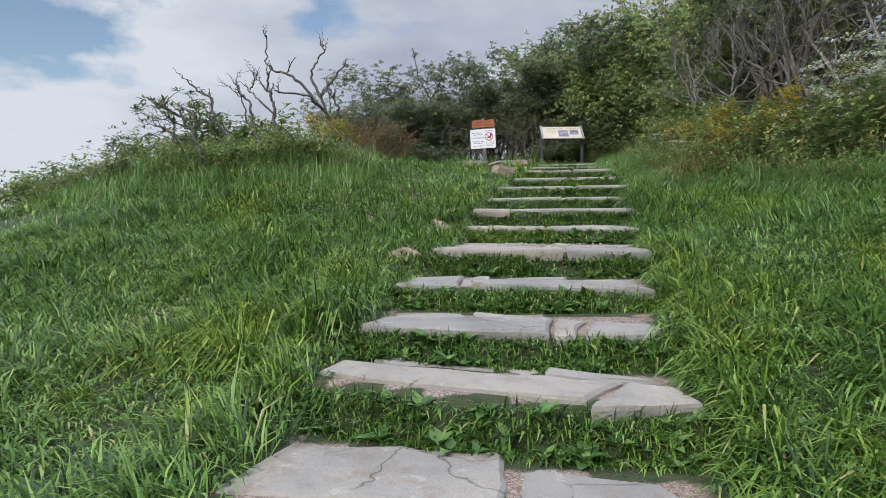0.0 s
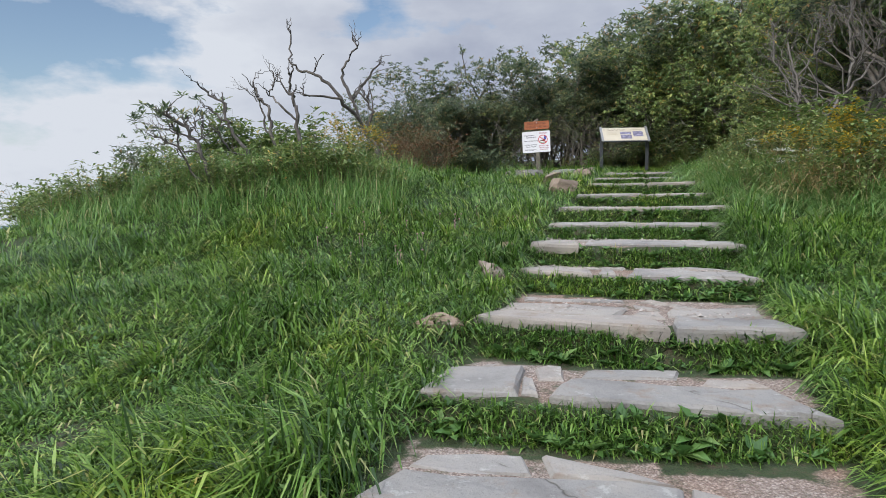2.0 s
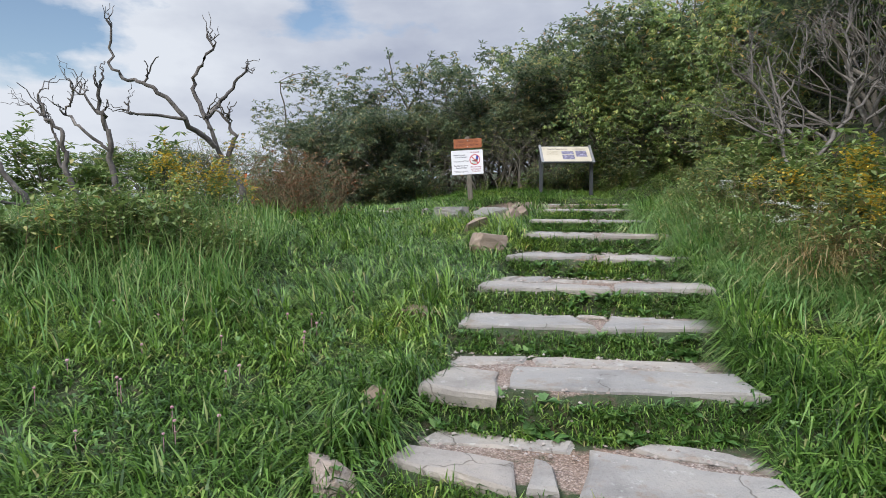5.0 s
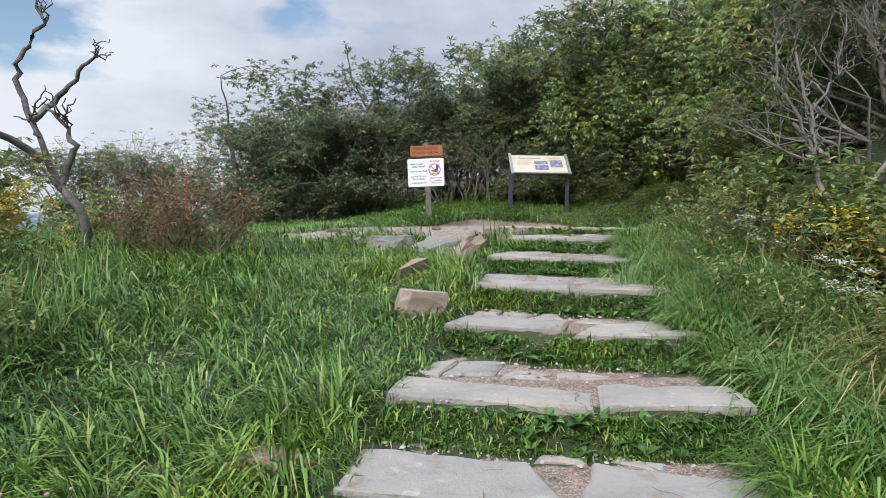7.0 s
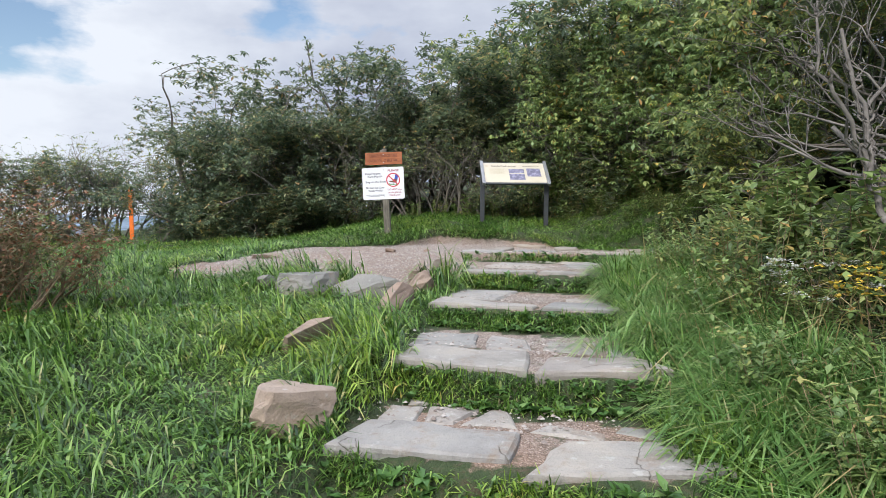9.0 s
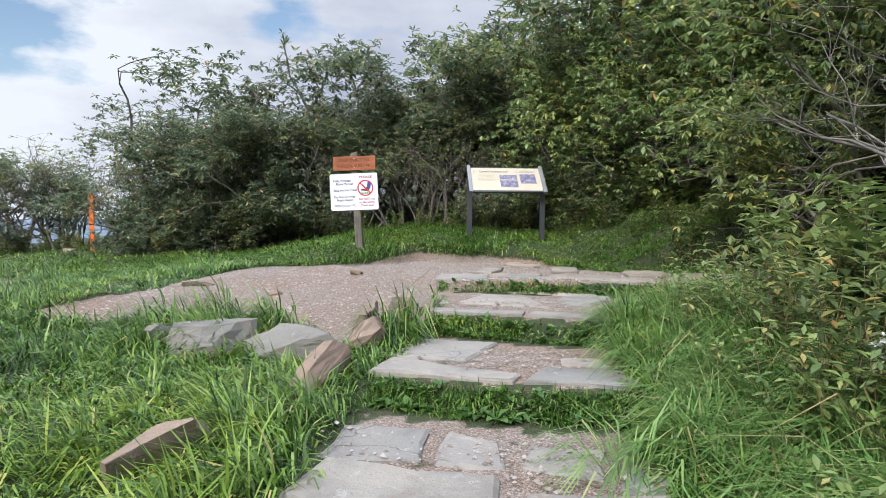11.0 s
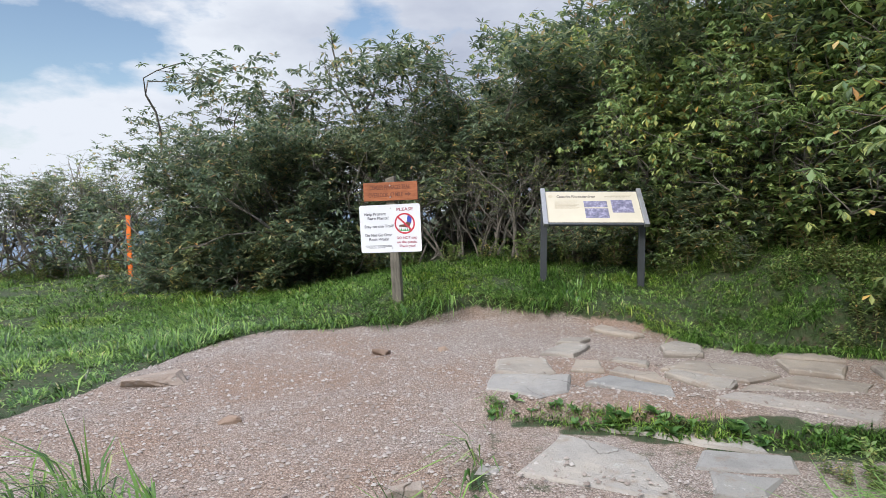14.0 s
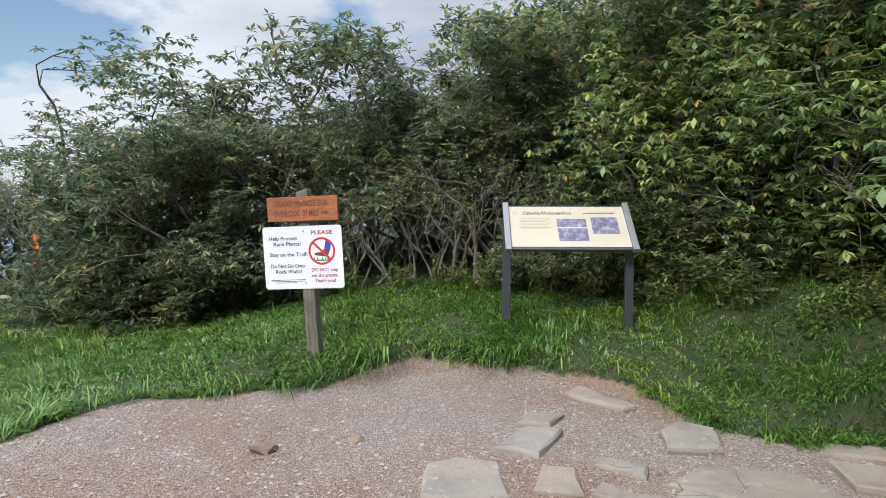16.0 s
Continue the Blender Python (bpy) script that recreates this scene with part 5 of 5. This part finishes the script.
# ---- signs ----
def box_bmesh(sx, sy, sz, bevel=0.004, centre=(0, 0, 0)):
    bm = bmesh.new()
    bmesh.ops.create_cube(bm, size=1.0)
    for v in bm.verts:
        v.co = Vector((v.co.x * sx + centre[0], v.co.y * sy + centre[1], v.co.z * sz + centre[2]))
    if bevel:
        bmesh.ops.bevel(bm, geom=bm.edges[:], offset=bevel, segments=2, affect="EDGES", profile=0.6)
    return bm


def plain(name, c, rough=0.6, metal=0.0, vary=0.12, scale=6.0):
    m = Mat(name)
    lo, hi = tuple(v * (1 - vary) for v in c), tuple(min(1, v * (1 + vary)) for v in c)
    m.colour(m.ramp(m.noise(scale, 5.0, 0.65), [(0.3, lo), (0.7, hi)]), rough)
    m.b.inputs["Metallic"].default_value = metal
    return m.m


def grain(name, dark, pale, stretch=(14, 14, 1.2)):
    m = Mat(name)
    mp = m.node("ShaderNodeMapping")
    mp.inputs["Scale"].default_value = stretch
    m.link(m.coords(), mp.inputs[0])
    f = m.noise(5.0, 6.0, 0.7, mp.outputs[0])
    c = m.ramp(f, [(0.3, dark), (0.65, pale)])
    blotch = m.ramp(m.noise(3.5, 4.0, 0.6), [(0.35, (0.7, 0.7, 0.7)), (0.65, (1.1, 1.1, 1.1))])
    m.colour(m.mix(1.0, c, blotch, "MULTIPLY"), 0.85).bump(f, 0.5, 0.006)
    return m.m


POST = grain("weathered_post_wood", (0.075, 0.066, 0.05), (0.21, 0.19, 0.15))
BOARD = grain("brown_sign_wood", (0.27, 0.085, 0.035), (0.42, 0.15, 0.065), (1.2, 14, 14))
ENGRAVE = plain("engraved_letter", (0.16, 0.055, 0.03), 0.8)
PANEL_WHITE = plain("white_sign_sheet", (0.72, 0.73, 0.75), 0.5, 0, 0.03, 3.0)
INK = plain("black_ink", (0.03, 0.03, 0.045), 0.5)
RED = plain("red_ink", (0.50, 0.03, 0.05), 0.5)
RED_DARK = plain("maroon_ink", (0.30, 0.03, 0.06), 0.5)
BLUE = plain("blue_ink", (0.03, 0.06, 0.35), 0.5)
GREEN = plain("green_ink", (0.05, 0.28, 0.07), 0.5)
BROWN = plain("brown_ink", (0.13, 0.05, 0.03), 0.5)
METAL = plain("bolt_metal", (0.55, 0.55, 0.55), 0.35, 0.9)
STEEL = plain("dark_painted_metal", (0.055, 0.06, 0.065), 0.4, 0.2)
STEEL_PALE = plain("grey_aluminium_rail", (0.26, 0.26, 0.265), 0.45, 0.5)
CREAM = plain("cream_exhibit_sheet", (0.50, 0.45, 0.345), 0.7, 0, 0.08, 2.0)
ORANGE = plain("orange_plastic", (0.80, 0.17, 0.015), 0.5)
BAR = plain("grey_print", (0.42, 0.36, 0.26), 0.5)
BAND = plain("dark_print", (0.12, 0.10, 0.09), 0.5)


def lettering(body, size, material, parent, x, z, y=-0.004, align="LEFT", width=None):
    """Flat letters facing -y at (x, z) of the sign."""
    cu = bpy.data.curves.new("lettering", "FONT")
    cu.body, cu.size, cu.align_x, cu.extrude = body, size, align, 0.0006
    cu.offset = size * 0.015
    ob = new("lettering", cu)
    me = bpy.data.meshes.new_from_object(ob.evaluated_get(bpy.context.evaluated_depsgraph_get()))
    bpy.data.objects.remove(ob)
    xs = [v.co.x for v in me.vertices]
    k = width / (max(xs) - min(xs)) if width else 1.0
    me.transform(pose(x, y, z, 90) @ Matrix.Diagonal((k, 1, 1, 1)))
    me.materials.clear()
    return part("lettering", me, material, parent)


def flat_shape(name, pts, material, parent, y=-0.004):
    """A printed shape: a polygon of (x, z) a hair proud of its sheet."""
    bm = bmesh.new()
    bm.faces.new([bm.verts.new((px_, y, pz_)) for px_, pz_ in pts])
    g = bmesh.ops.extrude_face_region(bm, geom=bm.faces[:])
    bmesh.ops.translate(bm, vec=(0, 0.001, 0), verts=[e for e in g["geom"] if isinstance(e, bmesh.types.BMVert)])
    bmesh.ops.recalc_face_normals(bm, faces=bm.faces)
    return part(name, bm, material, parent)


def rect(x0, z0, x1, z1):
    return [(x0, z0), (x1, z0), (x1, z1), (x0, z1)]


# signpost with a brown board and a white notice
SX, SY = 1.14, 16.25
base_z = float(height(SX, SY))
sign = tagged(new("trail_sign"), "weathered wooden post with a brown board and white notice", "sign")
bm = box_bmesh(0.10, 0.10, 1.75, 0.012)
for v in bm.verts:
    if v.co.z > 0.5:
        v.co.z += 0.012 * math.sin(40 * v.co.x + 13 * v.co.y)
bmesh.ops.translate(bm, vec=(0, 0, 3.46 - base_z - 0.875), verts=bm.verts)
part("post", bm, POST, sign)
sign.matrix_world = pose(SX, SY, base_z, 1.0, -3.2, -8)
board = part("board", box_bmesh(0.58, 0.03, 0.19, 0.004), BOARD, sign, "reddish-brown routed wooden board")
board.matrix_local = pose(0.01, -0.068, 3.315 - base_z, 0, 1.0, 0)
lettering("CRAGGY PINNACLE TRAIL", 0.062, ENGRAVE, board, 0, 0.022, -0.0165, "CENTER", 0.44)
lettering("OVERLOOK .07 MILE", 0.062, ENGRAVE, board, -0.235, -0.055, -0.0165, "LEFT", 0.37)
flat_shape("arrow", [(0.16, -0.042), (0.19, -0.042), (0.19, -0.055), (0.225, -0.033), (0.19, -0.012), (0.19, -0.024), (0.16, -0.024)], ENGRAVE, board, -0.0165)
for z in (0.06, -0.06):
    b = bmesh.new()
    bmesh.ops.create_cone(b, segments=10, radius1=0.009, radius2=0.006, depth=0.008, cap_ends=True)
    bmesh.ops.rotate(b, matrix=Matrix.Rotation(radians(90), 3, "X"), verts=b.verts)
    bmesh.ops.translate(b, vec=(0.0, -0.018, z), verts=b.verts)
    part("bolt", b, METAL, board)
bm = box_bmesh(0.62, 0.006, 0.475, 0)
corners = [e for e in bm.edges if abs(e.verts[0].co.y - e.verts[1].co.y) > 0.003]
bmesh.ops.bevel(bm, geom=corners, offset=0.022, segments=4, affect="EDGES", profile=0.5)
notice = part("notice", bm, PANEL_WHITE, sign, "white metal notice with printed words")
notice.matrix_local = pose(-0.02, -0.056, 2.93 - base_z, 0, 0.6, 0) @ Matrix.Diagonal((1.06, 1, 1.05, 1))
for body, x, z, size, w in (("Help Protect", -0.265, 0.135, 0.040, 0.225), ("Rare Plants!", -0.23, 0.092, 0.040, 0.215), ("Stay on the Trail!", -0.265, 0.012, 0.040, 0.30), ("Do Not Go Over", -0.262, -0.075, 0.040, 0.275), ("Rock Walls!", -0.225, -0.118, 0.040, 0.205)):
    lettering(body, size, INK, notice, x, z, -0.0036, "LEFT", w)
lettering("PLEASE", 0.042, RED_DARK, notice, 0.155, 0.172, -0.0036, "CENTER", 0.165)
for body, z, w in (("DO NOT step", -0.108, 0.205), ("on the plants.", -0.150, 0.205), ("Thank you!", -0.190, 0.165)):
    lettering(body, 0.036, RED_DARK, notice, 0.165, z, -0.0036, "CENTER", w)
for k, (a, b) in enumerate(((-0.265, 0.01), (-0.255, 0.01), (-0.225, -0.06))):
    flat_shape("printed_line", rect(a, -0.170 - 0.011 * k, b, -0.166 - 0.011 * k), INK, notice, -0.0036)
cx_, cz_ = 0.150, 0.045
flat_shape("printed_trouser", [(cx_ + 0.02, cz_ + 0.02), (cx_ + 0.065, cz_ + 0.0), (cx_ + 0.075, cz_ + 0.06), (cx_ + 0.035, cz_ + 0.085)], BLUE, notice, -0.0034)
flat_shape("printed_boot", [(cx_ - 0.06, cz_ - 0.03), (cx_ + 0.045, cz_ - 0.045), (cx_ + 0.062, cz_ + 0.005), (cx_ + 0.02, cz_ + 0.018), (cx_ - 0.005, cz_ - 0.008), (cx_ - 0.055, cz_ - 0.012)], BROWN, notice, -0.0034)
for k in range(9):
    gx_ = cx_ - 0.06 + 0.014 * k
    flat_shape("printed_grass", [(gx_ - 0.008, cz_ - 0.075), (gx_ + 0.008, cz_ - 0.075), (gx_ + 0.01 * math.sin(k * 2.1), cz_ - 0.045 + 0.008 * math.cos(k * 3.0))], GREEN, notice, -0.0035)
bm = bmesh.new()
seg = 40
ring_o = [bm.verts.new((cx_ + 0.104 * math.cos(a), -0.0042, cz_ + 0.104 * math.sin(a))) for a in np.linspace(0, 2 * math.pi, seg, endpoint=False)]
ring_i = [bm.verts.new((cx_ + 0.088 * math.cos(a), -0.0042, cz_ + 0.088 * math.sin(a))) for a in np.linspace(0, 2 * math.pi, seg, endpoint=False)]
for k in range(seg):
    bm.faces.new((ring_o[k], ring_o[(k + 1) % seg], ring_i[(k + 1) % seg], ring_i[k]))
part("printed_ring", bm, RED, notice)
flat_shape("printed_slash", [(cx_ - 0.070, cz_ + 0.058), (cx_ - 0.058, cz_ + 0.070), (cx_ + 0.070, cz_ - 0.058), (cx_ + 0.058, cz_ - 0.070)], RED, notice, -0.0046)
for z in (0.20, -0.195):
    b = bmesh.new()
    bmesh.ops.create_cone(b, segments=10, radius1=0.009, radius2=0.006, depth=0.006, cap_ends=True)
    bmesh.ops.rotate(b, matrix=Matrix.Rotation(radians(90), 3, "X"), verts=b.verts)
    bmesh.ops.translate(b, vec=(0.012, -0.005, z), verts=b.verts)
    part("bolt", b, METAL, notice)

# interpretive panel: sloping sheet between two rails on posts
EXX, EXY = 3.29, 16.95
panel_z = (float(height(2.74, 16.95)) + float(height(3.84, 16.95))) / 2
exhibit = tagged(new("interpretive_panel"), "low sloping cream exhibit panel on two dark metal legs", "sign")
exhibit.matrix_world = pose(EXX, EXY, panel_z, 0, 0, 0)
slope = radians(48)
for side in (-1, 1):
    bm = box_bmesh(0.075, 0.05, 0.92, 0.005, (side * 0.555, 0.0, 3.14 - panel_z - 0.46))
    part("leg", bm, STEEL, exhibit)
tilt = part("frame", box_bmesh(1.05, 0.03, 0.05, 0.003, (0, 0.012, -0.265)), STEEL, exhibit)
tilt.matrix_local = pose(0, 0.0, 3.15 - panel_z, -48, 0, 0)
part("top_bar", box_bmesh(1.05, 0.03, 0.03, 0.003, (0, 0.012, 0.265)), STEEL, tilt)
for side in (-1, 1):
    part("rail", box_bmesh(0.055, 0.05, 0.61, 0.006, (side * 0.555, 0.0, 0.0)), STEEL_PALE, tilt, "grey metal side rail")
sheet = part("sheet", box_bmesh(1.05, 0.012, 0.52, 0, (0, 0, 0)), CREAM, tilt, "cream printed exhibit sheet")


def picture_material(name, stops):
    m = Mat(name)
    m.colour(m.ramp(m.noise(16.0, 6.0, 0.7), stops), 0.35)
    return m.m


PHOTO = picture_material("printed_photograph", [(0.32, (0.07, 0.07, 0.11)), (0.5, (0.17, 0.16, 0.24)), (0.7, (0.42, 0.40, 0.50))])
lettering("Catawba Rhododendron", 0.058, BAND, sheet, -0.40, 0.155, -0.0075, "LEFT", 0.44)
flat_shape("logo", [(-0.47 + 0.026 * math.cos(a), 0.175 + 0.026 * math.sin(a)) for a in np.linspace(0, 6.0, 12)], BAR, sheet, -0.0075)
for x0, z0, x1, z1 in ((-0.10, -0.01, 0.165, 0.095), (-0.10, -0.19, 0.165, -0.03), (0.21, -0.10, 0.45, 0.115)):
    flat_shape("photograph", rect(x0, z0, x1, z1), PHOTO, sheet, -0.0075)
for k in range(8):
    flat_shape("printed_line", rect(-0.43, 0.095 - 0.019 * k, -0.155 - 0.02 * (k % 3), 0.101 - 0.019 * k), BAR, sheet, -0.0075)
flat_shape("printed_line", rect(0.15, 0.165, 0.44, 0.172), BAND, sheet, -0.0075)
flat_shape("printed_line", rect(0.22, 0.185, 0.46, 0.192), BAR, sheet, -0.0075)

# orange marker post at the edge of the thicket
marker = tagged(new("marker_post"), "thin bright orange plastic marker post in the grass", "marker post")
marker.matrix_world = pose(-5.4, 22.3, float(height(-5.4, 22.3)), 0, -0.5, 0)
bm = box_bmesh(0.10, 0.03, 1.45, 0.008, (0, 0, 0.60))
part("post", bm, ORANGE, marker)
part("cap", box_bmesh(0.11, 0.04, 0.035, 0.006, (0, 0, 1.34)), plain("brown_cap", (0.10, 0.05, 0.03), 0.6), marker)
